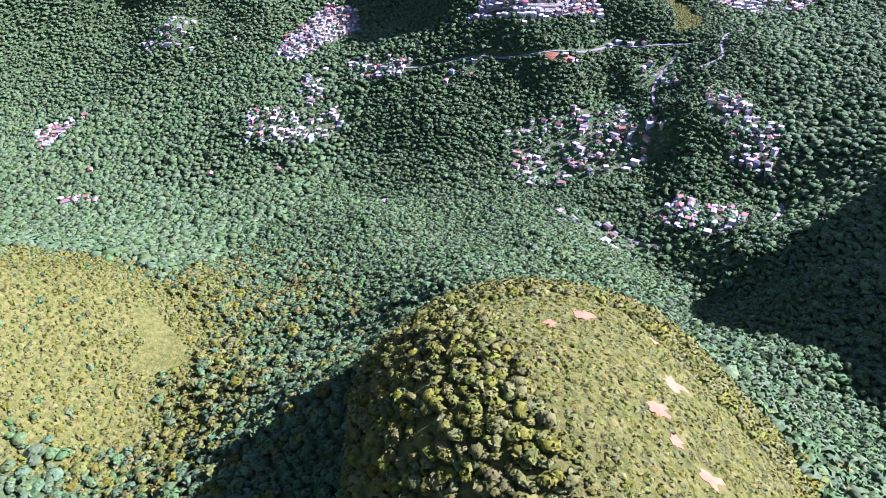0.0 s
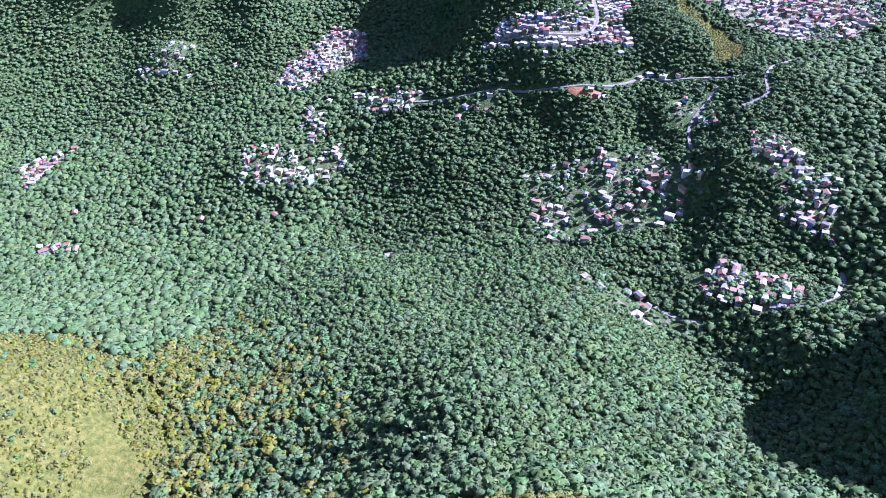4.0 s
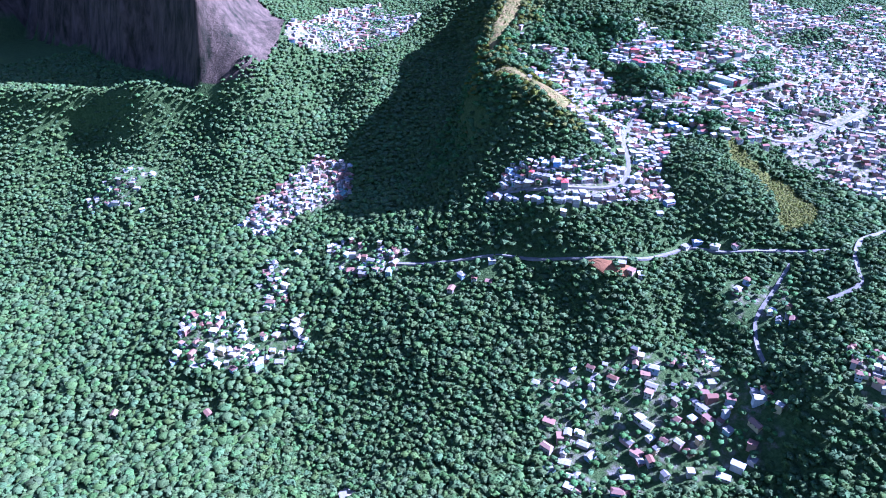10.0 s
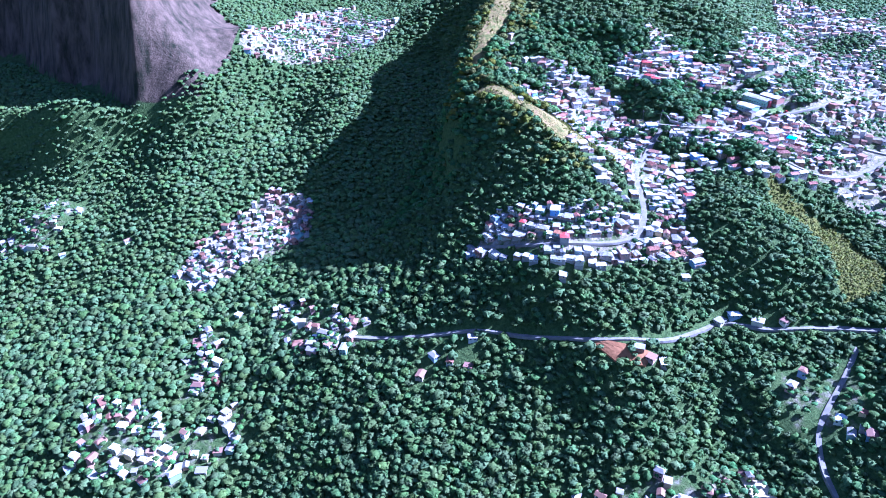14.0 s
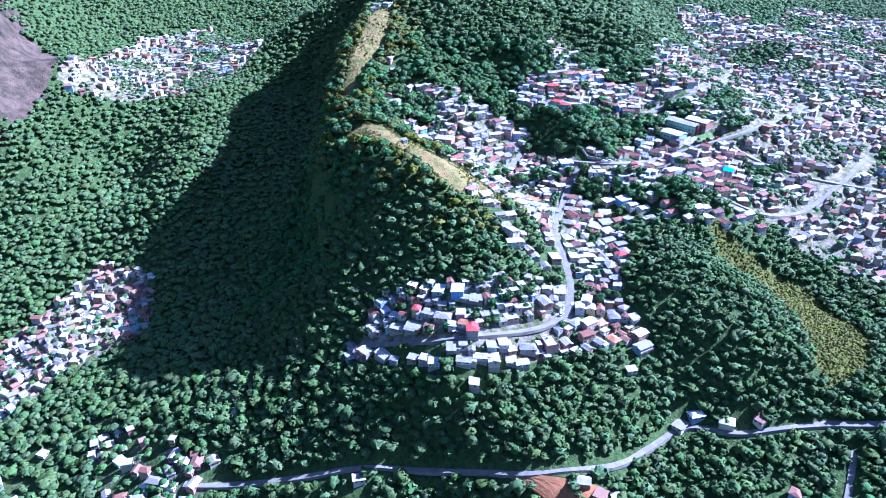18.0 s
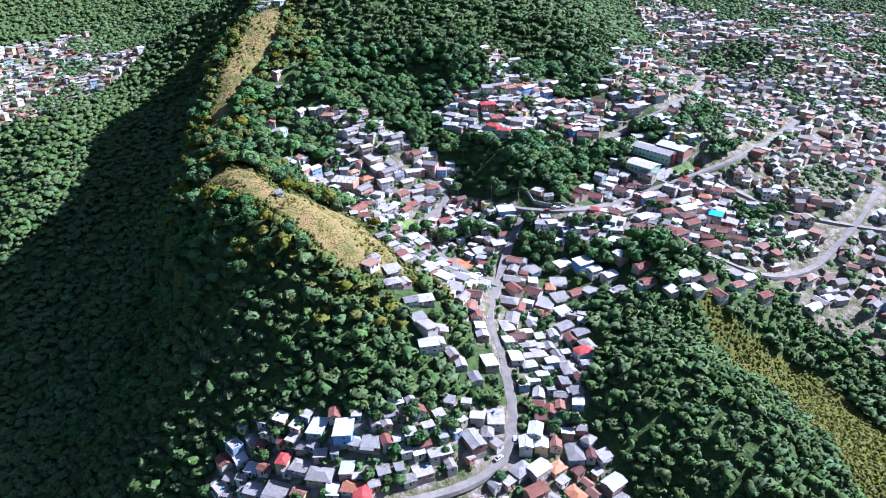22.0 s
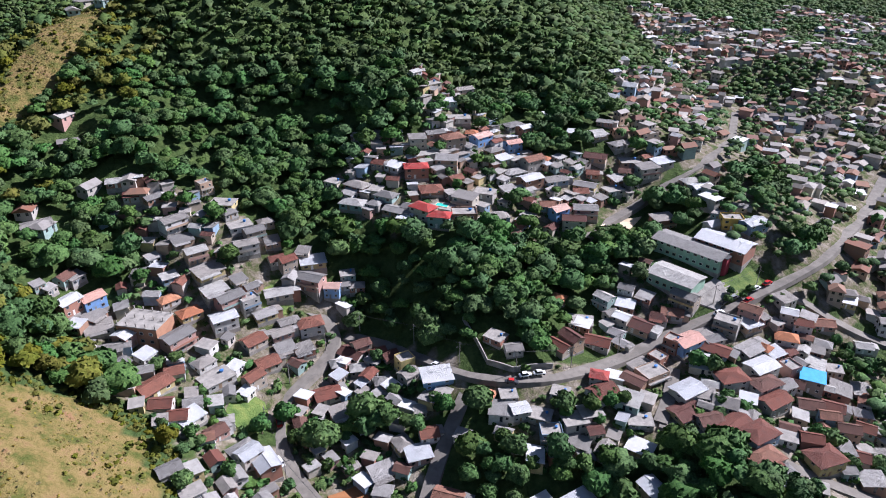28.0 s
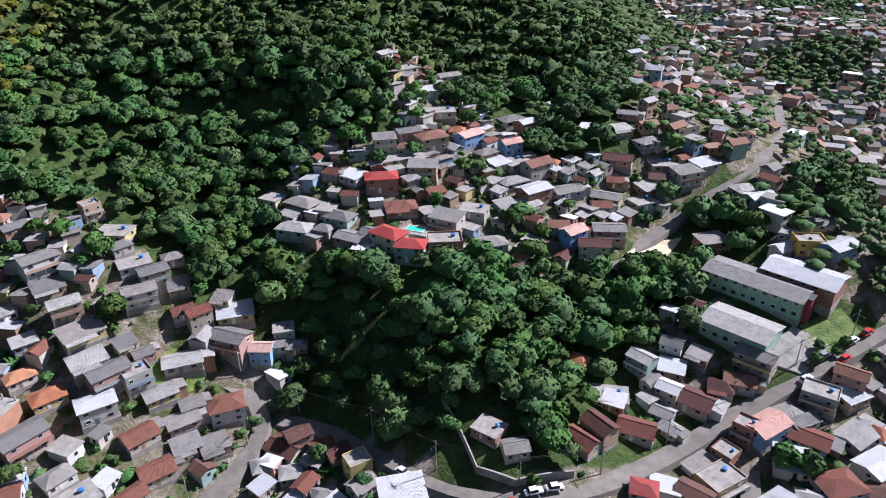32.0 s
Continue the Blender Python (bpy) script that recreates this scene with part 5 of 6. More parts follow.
for k, key in enumerate(TOWNS):
    if key not in NEAR_TOWNS:
        far_houses("houses", plots_in(key, 100 + k), "cluster of small plastered houses with tiled and sheet roofs", 200 + k)

# single houses in the woods: x, y
LONE = [(-182, 769), (-173, 757), (-154, 796), (-96, 769), (-89, 741), (-57, 727), (-43, 731), (-33, 742), (-22, 770), (13, 687), (22, 699), (50, 705), (47, 687), (-170, 727), (-168, 714), (-241, 705), (-388, 984), (-310, 928), (-421, 993), (-390, 989), (-431, 938), (-380, 922), (-244, 710), (-226, 690), (-245, 683), (-171, 747), (-134, 682), (-62, 507), (-283, 607), (-196, 602), (-452, 650), (-236, 690), (34, 693), (167, 664), (175, 662), (160, 670)]
BYWAY = [(71, 1140), (81.0, 1121.0), (84.0, 1134.0), (94.0, 1129.0), (102.0, 1136.0), (89, 1039), (93, 1028), (101, 1020), (91, 983), (120, 1000), (117, 1005), (131, 846), (223, 701), (233, 704), (247, 697), (264, 694), (103, 1003), (109, 992), (85, 990)]
rng = np.random.RandomState(55)
far_houses("houses", [(x, y, rng.uniform(0, 3.1), rng.uniform(5.5, 8), rng.uniform(4.5, 6), 1) for x, y in LONE], "lone small houses with pale roofs among the trees", 56)
far_houses("houses", [(x, y, rng.uniform(0, 3.1), rng.uniform(6, 8.5), rng.uniform(5, 6.5), 1) for x, y in BYWAY], "small houses along the ridge and the pass road", 57)


# ---- near houses, thing by thing ----
def box(bm, x0, x1, y0, y1, z0, z1):
    v = [bm.verts.new(p) for p in ((x0, y0, z0), (x1, y0, z0), (x1, y1, z0), (x0, y1, z0), (x0, y0, z1), (x1, y0, z1), (x1, y1, z1), (x0, y1, z1))]
    for f in ((3, 2, 1, 0), (4, 5, 6, 7), (0, 1, 5, 4), (1, 2, 6, 5), (2, 3, 7, 6), (3, 0, 4, 7)):
        bm.faces.new([v[i] for i in f])
    return v


def prism(bm, w, d, z, rise, hip=0.0, thick=0.0):
    """A pitched roof over a w by d plan: ridge along x, gable or hipped ends, with thickness."""
    top = [(-w / 2, -d / 2, z), (w / 2, -d / 2, z), (w / 2, d / 2, z), (-w / 2, d / 2, z), (-w / 2 + hip, 0, z + rise), (w / 2 - hip, 0, z + rise)]
    t = [bm.verts.new(p) for p in top]
    u = [bm.verts.new((p[0], p[1], p[2] - thick)) for p in top]
    quads = ((0, 1, 5, 4), (2, 3, 4, 5))
    ends = ((3, 0, 4), (1, 2, 5))
    for f in quads:
        bm.faces.new([t[i] for i in f])
        bm.faces.new([u[i] for i in reversed(f)])
    if hip:
        for f in ends:
            bm.faces.new([t[i] for i in f])
            bm.faces.new([u[i] for i in reversed(f)])
        rim = (0, 1, 2, 3)
        for i, j in zip(rim, rim[1:] + rim[:1]):
            bm.faces.new((t[j], t[i], u[i], u[j]))
    else:
        for i, j in ((0, 1), (2, 3), (1, 5), (5, 2), (3, 4), (4, 0)):
            bm.faces.new((t[j], t[i], u[i], u[j]))


def lathe(bm, profile, n=10, x=0.0, y=0.0):
    rings = [[bm.verts.new((x + r * math.cos(2 * math.pi * k / n), y + r * math.sin(2 * math.pi * k / n), z)) for k in range(n)] for r, z in profile]
    for a, b in zip(rings, rings[1:]):
        for k in range(n):
            bm.faces.new((a[k], a[(k + 1) % n], b[(k + 1) % n], b[k]))
    bm.faces.new(rings[-1])
    bm.faces.new(rings[0][::-1])


def frame_mesh(w, h):
    """A window frame as one closed ring with a slight bevel."""
    bm = bmesh.new()
    loops = []
    for inset, y in ((0.0, -0.02), (0.02, -0.08), (0.1, -0.08), (0.1, 0.02)):
        loops.append([bm.verts.new(p) for p in ((-w / 2 + inset, y, inset), (w / 2 - inset, y, inset), (w / 2 - inset, y, h - inset), (-w / 2 + inset, y, h - inset))])
    for a, b in zip(loops, loops[1:]):
        for k in range(4):
            bm.faces.new((a[k], a[(k + 1) % 4], b[(k + 1) % 4], b[k]))
    me = bpy.data.meshes.new("window")
    bm.to_mesh(me)
    bm.free()
    me.materials.append(FRAME_PAINT)
    return me


def pane_mesh(w, h):
    bm = bmesh.new()
    box(bm, -w / 2 + 0.1, w / 2 - 0.1, -0.02, 0.03, 0.1, h - 0.1)
    me = bpy.data.meshes.new("pane")
    bm.to_mesh(me)
    bm.free()
    me.materials.append(GLASS)
    return me


WINDOW_ME, PANE_ME = frame_mesh(1.35, 1.15), pane_mesh(1.35, 1.15)


def add_window(root, x, y, z, turn):
    w = same_mesh("window", WINDOW_ME, root, pose(x, y, z, 0, 0, turn))
    same_mesh("pane", PANE_ME, w)


def house(w, d, storeys, roof, roof_mat, wall_mat, label, balcony=False, wing=False, tank=False, parapet=False, rise=1.3, porch=False):
    """A small hillside house: walls on a deep plinth, roof, door, windows and what else it carries."""
    w, d = 1.22 * w, 1.22 * d
    root = tagged(new("house"), label, "house", "houses of the hillside town")
    h = 2.6 * storeys
    bm = bmesh.new()
    box(bm, -w / 2, w / 2, -d / 2, d / 2, 0, h)
    if roof == "gable":
        for s in (-1, 1):
            x = s * (w / 2 - 0.02)
            a = [bm.verts.new(p) for p in ((x, -d / 2, h), (x, d / 2, h), (x, 0, h + rise))]
            bm.faces.new(a if s > 0 else a[::-1])
    if parapet:
        for x0, x1, y0, y1 in ((-w / 2, w / 2, -d / 2, -d / 2 + 0.15), (-w / 2, w / 2, d / 2 - 0.15, d / 2), (-w / 2, -w / 2 + 0.15, -d / 2 + 0.15, d / 2 - 0.15), (w / 2 - 0.15, w / 2, -d / 2 + 0.15, d / 2 - 0.15)):
            box(bm, x0, x1, y0, y1, h + 0.02, h + 0.75)
    part("wall", bm, wall_mat, root)
    bm = bmesh.new()
    box(bm, -w / 2 - 0.12, w / 2 + 0.12, -d / 2 - 0.12, d / 2 + 0.12, -4.5, -0.003)
    part("plinth", bm, CONCRETE, root, "grey concrete plinth")
    bm = bmesh.new()
    if roof in ("gable", "hip"):
        prism(bm, w + 0.9, d + 0.9, h - 0.22 + 0.17, rise + 0.22, (d + 0.9) * 0.42 if roof == "hip" else 0.0, 0.14)
        if roof == "gable":
            box(bm, -w / 2 - 0.47, w / 2 + 0.47, -0.14, 0.14, h + rise + 0.1, h + rise + 0.24)
    elif roof == "shed":
        v = box(bm, -w / 2 - 0.4, w / 2 + 0.4, -d / 2 - 0.5, d / 2 + 0.5, h + 0.05, h + 0.17)
        for q in v:
            q.co.z += 0.9 * (q.co.y + d / 2 + 0.5) / (d + 1)
        for x in (-w / 2 + 0.1, w / 2 - 0.1):
            box(bm, x - 0.08, x + 0.08, d / 2 - 0.25, d / 2 - 0.1, h, h + 0.82)
    else:
        box(bm, -w / 2 + (0.16 if parapet else -0.3), w / 2 - (0.16 if parapet else -0.3), -d / 2 + (0.16 if parapet else -0.3), d / 2 - (0.16 if parapet else -0.3), h + 0.004, h + 0.16)
    part("roof", bm, roof_mat, root)
    bm = bmesh.new()
    box(bm, -0.45, 0.45, -0.06, 0.05, 0, 2.05)
    for z in (0.25, 1.15):
        box(bm, -0.32, 0.32, -0.09, -0.06, z, z + 0.7)
    door = part("door", bm, FRAME_PAINT, root)
    door.location = (-w * 0.08, -d / 2, 0.02)
    for s in range(storeys):
        z = 0.95 + 2.6 * s
        add_window(root, -w * 0.32, -d / 2, z, 0)
        add_window(root, w * 0.27, -d / 2, z, 0)
        add_window(root, w / 2, 0.12 * d, z, 90)
    add_window(root, -w / 2, -0.1 * d, 0.95 + 2.6 * (storeys - 1), -90)
    if balcony:
        z = 2.6 * (storeys - 1)
        bm = bmesh.new()
        box(bm, -w / 2, w / 2, -d / 2 - 1.3, -d / 2 - 0.004, z - 0.14, z)
        b = part("balcony", bm, CONCRETE, root)
        bm = bmesh.new()
        box(bm, -w / 2, w / 2, -d / 2 - 1.3, -d / 2 - 1.22, z + 0.004, z + 0.9)
        part("parapet", bm, wall_mat, b)
        for x in (-w / 2 + 0.12, 0, w / 2 - 0.12):
            bm = bmesh.new()
            box(bm, x - 0.09, x + 0.09, -d / 2 - 1.28, -d / 2 - 1.1, -3.5, z - 0.144)
            part("post", bm, CONCRETE, b)
    if porch:
        bm = bmesh.new()
        v = box(bm, -w / 2 - 0.2, w * 0.25, -d / 2 - 2.2, -d / 2 - 0.004, 2.3, 2.4)
        for q in v:
            q.co.z += 0.35 * (q.co.y + d / 2 + 2.2) / 2.2
        p = part("porch_roof", bm, roof_mat, root)
        for x in (-w / 2, w * 0.22):
            bm = bmesh.new()
            box(bm, x - 0.07, x + 0.07, -d / 2 - 2.1, -d / 2 - 1.96, -3.5, 2.3)
            part("post", bm, CONCRETE, p)
    if wing:
        bm = bmesh.new()
        box(bm, w / 2 + 0.004, w / 2 + 2.6, -d * 0.3, d * 0.42, -4.5, 2.5)
        g = part("wing", bm, wall_mat, root)
        bm = bmesh.new()
        v = box(bm, w / 2 + 0.01, w / 2 + 2.95, -d * 0.3 - 0.3, d * 0.42 + 0.3, 2.51, 2.62)
        for q in v:
            q.co.z += 0.5 * (w / 2 + 2.95 - q.co.x) / 2.9
        part("wing_roof", bm, FIBRE, g)
    if tank:
        bm = bmesh.new()
        lathe(bm, ((0.45, 0), (0.62, 0.9), (0.66, 0.95), (0.3, 1.12)))
        t = part("water_tank", bm, TANK_BLUE, root, "blue plastic water tank")
        t.location = (w * 0.25, d * 0.12, h + 0.164)
    return root


# prototypes by letter; each has its nominal length along x
KINDS = {
    "T": [house(7.4, 6.0, 1, "gable", TILE, WALL, "single-storey plastered house with a dark red clay tile roof", rise=1.5),
          house(8.2, 5.8, 2, "gable", TILE, WALL, "two-storey plastered house with a dark red tile roof", rise=1.4),
          house(7.0, 6.2, 1, "gable", TILE, WALL, "low tiled house with a lean-to wing", rise=1.4, wing=True)],
    "H": [house(8.0, 6.6, 1, "hip", TILE, WALL, "villa with a hipped clay tile roof and a porch", rise=1.7, porch=True),
          house(7.6, 6.6, 2, "hip", TILE, WALL, "two-storey villa with a hipped brown tile roof", rise=1.6)],
    "F": [house(7.0, 5.6, 1, "gable", FIBRE, WALL, "low house with a weathered grey fibre-cement gable roof", rise=1.0),
          house(6.8, 5.6, 1, "shed", FIBRE, WALL, "one-storey house with porch and shallow grey sheet roof", porch=True),
          house(7.2, 5.8, 1, "hip", FIBRE, WALL, "house with a hipped grey slate-like roof", rise=1.2),
          house(6.6, 5.4, 1, "gable", FIBRE, WALL, "small grey-roofed house with a side wing", rise=0.9, wing=True)],
    "D": [house(8.0, 6.0, 2, "shed", FIBRE, WALL, "two-storey house with a balcony under a grey sheet roof", balcony=True),
          house(8.6, 6.2, 2, "gable", FIBRE, WALL, "long two-storey house with a grey gable roof and balcony", rise=1.0, balcony=True)],
    "S": [house(4.8, 4.0, 1, "shed", FIBRE, WALL, "small shack with a stained grey sheet roof")],
    "C": [house(6.8, 6.0, 2, "flat", CONCRETE, WALL, "two-storey house with a flat concrete roof terrace and water tank", tank=True, parapet=True, balcony=True),
          house(7.0, 6.2, 1, "flat", CONCRETE, WALL, "one-storey house with a bare concrete roof slab and blue tank", tank=True)],
    "W": [house(7.4, 6.0, 1, "shed", WHITE_METAL, WALL, "house with a bright white metal sheet roof"),
          house(7.4, 6.2, 2, "gable", WHITE_METAL, WALL, "two-storey house with a white metal gable roof", rise=0.9)],
    "R": [house(7.6, 6.0, 2, "hip", RED_PAINT, WALL, "two-storey house with a bright red painted roof", rise=1.3)],
    "O": [house(6.8, 5.8, 1, "hip", ORANGE_TILE, WALL, "house with a hipped orange tile roof", rise=1.4)],
    "P": [house(7.6, 5.8, 2, "gable", PINK_ROOF, BLUE_WALL, "blue two-storey house with a faded pink gable roof", rise=1.2)],
    "V": [house(9.0, 7.4, 2, "shed", WHITE_METAL, BLUE_WALL, "pale blue two-storey house with a large white roof")],
    "B": [house(7.6, 6.2, 2, "shed", BLUE_SHEET, WALL, "house under a bright blue sheet roof")],
    "Y": [house(7.0, 6.0, 2, "flat", CONCRETE, YELLOW_WALL, "yellow two-storey house with a flat roof", parapet=True)],
}
LENGTHS = {"T": (7.4, 8.2, 7.0), "H": (8.0, 7.6), "F": (7.0, 6.8, 7.2, 6.6), "D": (8.0, 8.6), "S": (4.8,), "C": (6.8, 7.0), "W": (7.4, 7.4), "R": (7.6,), "O": (6.8,), "P": (7.6,), "V": (9.0,), "B": (7.6,), "Y": (7.0,)}


def settle(x, y, w, d, turn):
    """The floor level of a building: near the lowest ground under it, so that it sits into the slope."""
    c, s = math.cos(turn), math.sin(turn)
    p = [(x + c * a * w / 2 - s * b * d / 2, y + s * a * w / 2 + c * b * d / 2) for a in (-1, 0, 1) for b in (-1, 0, 1)]
    z = heights([q[0] for q in p], [q[1] for q in p])
    return float(0.1 * z.max() + 0.9 * z.mean()) - 0.2


def put_house(letter, x, y, turn, length, rng, used, low=1.0):
    """Sets a house of that kind on the slope; its front faces downhill."""
    length = min(0.9 * length, 9.5)
    k = rng.randint(len(KINDS[letter]))
    sx = min(max(length / (1.22 * LENGTHS[letter][k]), 0.6), 1.5)
    sy = min(max(0.3 + 0.55 * sx, 0.6), 0.98)
    # keep clear of the carriageway
    gap = 0.4 * length + 1.0
    d = road_distance(np.array([x, x + 0.5, x]), np.array([y, y, y + 0.5]))
    if d[0] < gap:
        gx, gy = (d[1] - d[0]) * 2, (d[2] - d[0]) * 2
        n = math.hypot(gx, gy) + 1e-6
        x, y = x + gx / n * min(gap - d[0], 3.5), y + gy / n * min(gap - d[0], 3.5)
    z = heights([x + 3 * math.sin(turn), x - 3 * math.sin(turn)], [y - 3 * math.cos(turn), y + 3 * math.cos(turn)])
    if z[0] > z[1]:
        turn += math.pi
    m = Matrix.LocRotScale((x, y, settle(x, y, 8 * sx, 7 * sy, turn)), Euler((0, 0, turn)), (sx, sy, low * rng.uniform(0.76, 0.92)))
    root = KINDS[letter][k]
    if (letter, k) in used:
        copy_thing(root, m)
    else:
        used[letter, k] = m


def place_near_houses():
    rng = np.random.RandomState(77)
    used = {}
    for quarter, row in HOUSES.items():
        for letter, x, y, turn, length in row:
            put_house(letter, x, y, radians(turn), length, rng, used, 0.72 if quarter == "street_south" else 1.0)
    for stock in KINDS:
        for k, root in enumerate(KINDS[stock]):
            if (stock, k) in used:
                root.matrix_basis = used[stock, k]
            else:
                for ob in (*root.children_recursive, root):
                    bpy.data.objects.remove(ob)


def squeezed_in():
    """Plots of small houses and sheds in the gaps between the others, and the rows east of the street."""
    rng = np.random.RandomState(78)
    plots = list(NEAR_PLOTS)
    out = []
    for step, lo, hi, share, keys in ((8.2, 6.0, 8.5, 0.85, ("main",)), (4.6, 3.8, 5.8, 0.8, LISTED)):
        px, py, _ = scatter(40, 380, 735, 1095, step, 21)
        fits = any_inside(px, py, [TOWNS[k][0] for k in keys]) & ~any_inside(px, py, list(GROVES.values())) & (road_distance(px, py) > 3.0) & (rng.uniform(size=len(px)) < share)
        for bx, by, r in BLOCKS:
            fits &= np.hypot(px - bx, py - by) > r + 2.0
        for x, y in zip(px[fits], py[fits]):
            size = rng.uniform(lo, hi)
            if all(math.hypot(x - a, y - b) > 0.8 * r + 0.42 * size for a, b, r in plots):
                plots.append((x, y, size / 2))
                out.append((x, y, street_turn(x, y) + rng.choice([0, math.pi / 2]), size, size * rng.uniform(0.7, 0.9), 1))
    return out


SHEDS = squeezed_in()


def shed(x, y, turn, w, d, rng):
    """A small lean-to or gabled shed: the walls with their dark openings, and the roof on them."""
    h = rng.uniform(2.1, 2.7)
    bm = bmesh.new()
    box(bm, -w / 2, w / 2, -d / 2, d / 2, -3.0, h)
    n = len(bm.faces)
    box(bm, -0.42, 0.42, -d / 2 - 0.03, -d / 2 + 0.1, 0.0, 1.95)
    box(bm, w * 0.24 - 0.4, w * 0.24 + 0.4, -d / 2 - 0.03, -d / 2 + 0.1, 0.95, 1.85)
    box(bm, -w / 2 - 0.03, -w / 2 + 0.1, -0.45, 0.45, 0.95, 1.85)
    bm.faces.ensure_lookup_table()
    for f in bm.faces[n:]:
        f.material_index = 1
    kind, mat = [("grey sheet", FIBRE), ("rusty clay tile", TILE), ("grey sheet", FIBRE), ("pale metal", WHITE_METAL), ("bare concrete", CONCRETE)][rng.randint(5)]
    ob = tagged(part("shed", bm, [WALL, GLASS]), "small plastered shed with a " + kind + " roof between houses", "shed", "sheds between the houses")
    bm = bmesh.new()
    if mat is TILE or rng.rand() < 0.4 and mat is FIBRE:
        prism(bm, w + 0.6, d + 0.6, h + 0.02, 0.26 * d, 0.0, 0.1)
    else:
        v = box(bm, -w / 2 - 0.3, w / 2 + 0.3, -d / 2 - 0.4, d / 2 + 0.3, h + 0.004, h + 0.1)
        for q in v:
            q.co.z += (0.0 if mat is CONCRETE else 0.12) * (q.co.y + d / 2 + 0.4)
    part("roof", bm, mat, ob)
    ob.matrix_basis = pose(x, y, settle(x, y, w, d, turn) + 0.2, 0, 0, math.degrees(turn))
    return ob


shed_rng = np.random.RandomState(79)
for x, y, turn, w, d, _ in SHEDS:
    shed(x, y, turn, w, d, shed_rng)


place_near_houses()


# ---- single trees in the gardens ----
def tree_kind(seed, label):
    """A broadleaf tree: tapered trunk, three limbs and a crown of leaf sprays; the crown is 1 m in radius before scaling."""
    rng = np.random.RandomState(seed)
    root = tagged(new("tree"), label, "tree", "garden trees")
    bm = bmesh.new()
    lathe(bm, ((0.085, -0.5), (0.06, 0.2), (0.045, 0.75)), 7)
    part("trunk", bm, BARK, root)
    for k in range(3):
        a = 2.1 * k + rng.uniform(0, 1)
        bm = bmesh.new()
        lathe(bm, ((0.035, 0), (0.018, 0.62)), 5)
        limb = part("limb", bm, BARK, root)
        limb.matrix_basis = Matrix.LocRotScale((0, 0, 0.42), Euler((0.75 * math.cos(a), 0.75 * math.sin(a), 0)), None)
    v, f = leafy(crown_shape(seed + 5, 2, 16, 0.07, 0.85, -0.5), 330, 0.15, seed)
    me = mesh_from_arrays("crown", v, f, [LEAF])
    me.shade_smooth()
    me.attributes.new("tone", "FLOAT", "POINT").data.foreach_set("value", np.full(len(v), rng.uniform(), np.float32))
    crown = same_mesh("crown", me, root, Matrix.Translation((0, 0, 1.05)))
    return root


TREE_KINDS = [tree_kind(500 + 7 * k, label) for k, label in enumerate((
    "dark green broadleaf tree in a garden", "rounded light green tree between houses", "spreading mango-like tree with a dense crown",
    "tall leafy tree behind a house", "low bushy tree beside the road", "bright green young tree on the slope"))]
first = {}
rng = np.random.RandomState(91)
big = [(192, 909, 5.2), (168, 912, 3.6), (178, 902, 5.0), (161, 907, 3.4), (249, 892, 3.6), (243, 879, 4.4), (231, 883, 4.0), (299, 902, 3.8), (303, 899, 3.4), (326, 928, 1.6), (330, 926, 1.5), (334, 928, 1.9), (323, 925, 1.6), (295, 964, 3.6), (297, 958, 3.4)]
for x, y, r in big + [tuple(t) for t in SINGLE_TREES]:
    k = rng.randint(len(TREE_KINDS))
    m = Matrix.LocRotScale((x, y, height(x, y)), Euler((0, 0, rng.uniform(0, 6.28))), (r, r, r * rng.uniform(0.9, 1.15)))
    if k in first:
        copy_thing(TREE_KINDS[k], m)
    else:
        first[k] = m
for k, m in first.items():
    TREE_KINDS[k].matrix_basis = m


# ---- open places ----
def patch(name, poly, mat, label, category="ground", lift=0.4, kind="structure"):
    """A levelled place draped on the ground: rings from its middle to its rim, with a turned-down edge."""
    n = len(poly)
    pts = []
    for (ax, ay), (bx, by) in zip(poly, poly[1:] + poly[:1]):
        pts += [(ax + (bx - ax) * k / 5, ay + (by - ay) * k / 5) for k in range(5)]
    cx, cy = sum(p[0] for p in poly) / n, sum(p[1] for p in poly) / n
    bm = bmesh.new()
    rings = []
    for s in (0.3, 0.6, 0.85, 1.0, 1.06):
        ring = [(cx + (x - cx) * s, cy + (y - cy) * s) for x, y in pts]
        z = heights([p[0] for p in ring], [p[1] for p in ring]) + (lift if s <= 1 else -1.2)
        rings.append([bm.verts.new((*p, h)) for p, h in zip(ring, z)])
    mid = bm.verts.new((cx, cy, height(cx, cy) + lift))
    m = len(pts)
    for k in range(m):
        bm.faces.new((mid, rings[0][k], rings[0][(k + 1) % m]))
        for a, b in zip(rings, rings[1:]):
            bm.faces.new((a[k], b[k], b[(k + 1) % m], a[(k + 1) % m]))
    bmesh.ops.recalc_face_normals(bm, faces=bm.faces)
    return tagged(part(name, bm, mat), label, category, kind=kind)


def blob(x, y, r, squash=0.75):
    return [(x + r * math.cos(a) * (1 + 0.2 * math.sin(3 * a + x)), y + squash * r * math.sin(a) * (1 + 0.2 * math.cos(2 * a + y))) for a in (k * math.pi / 4 for k in range(8))]


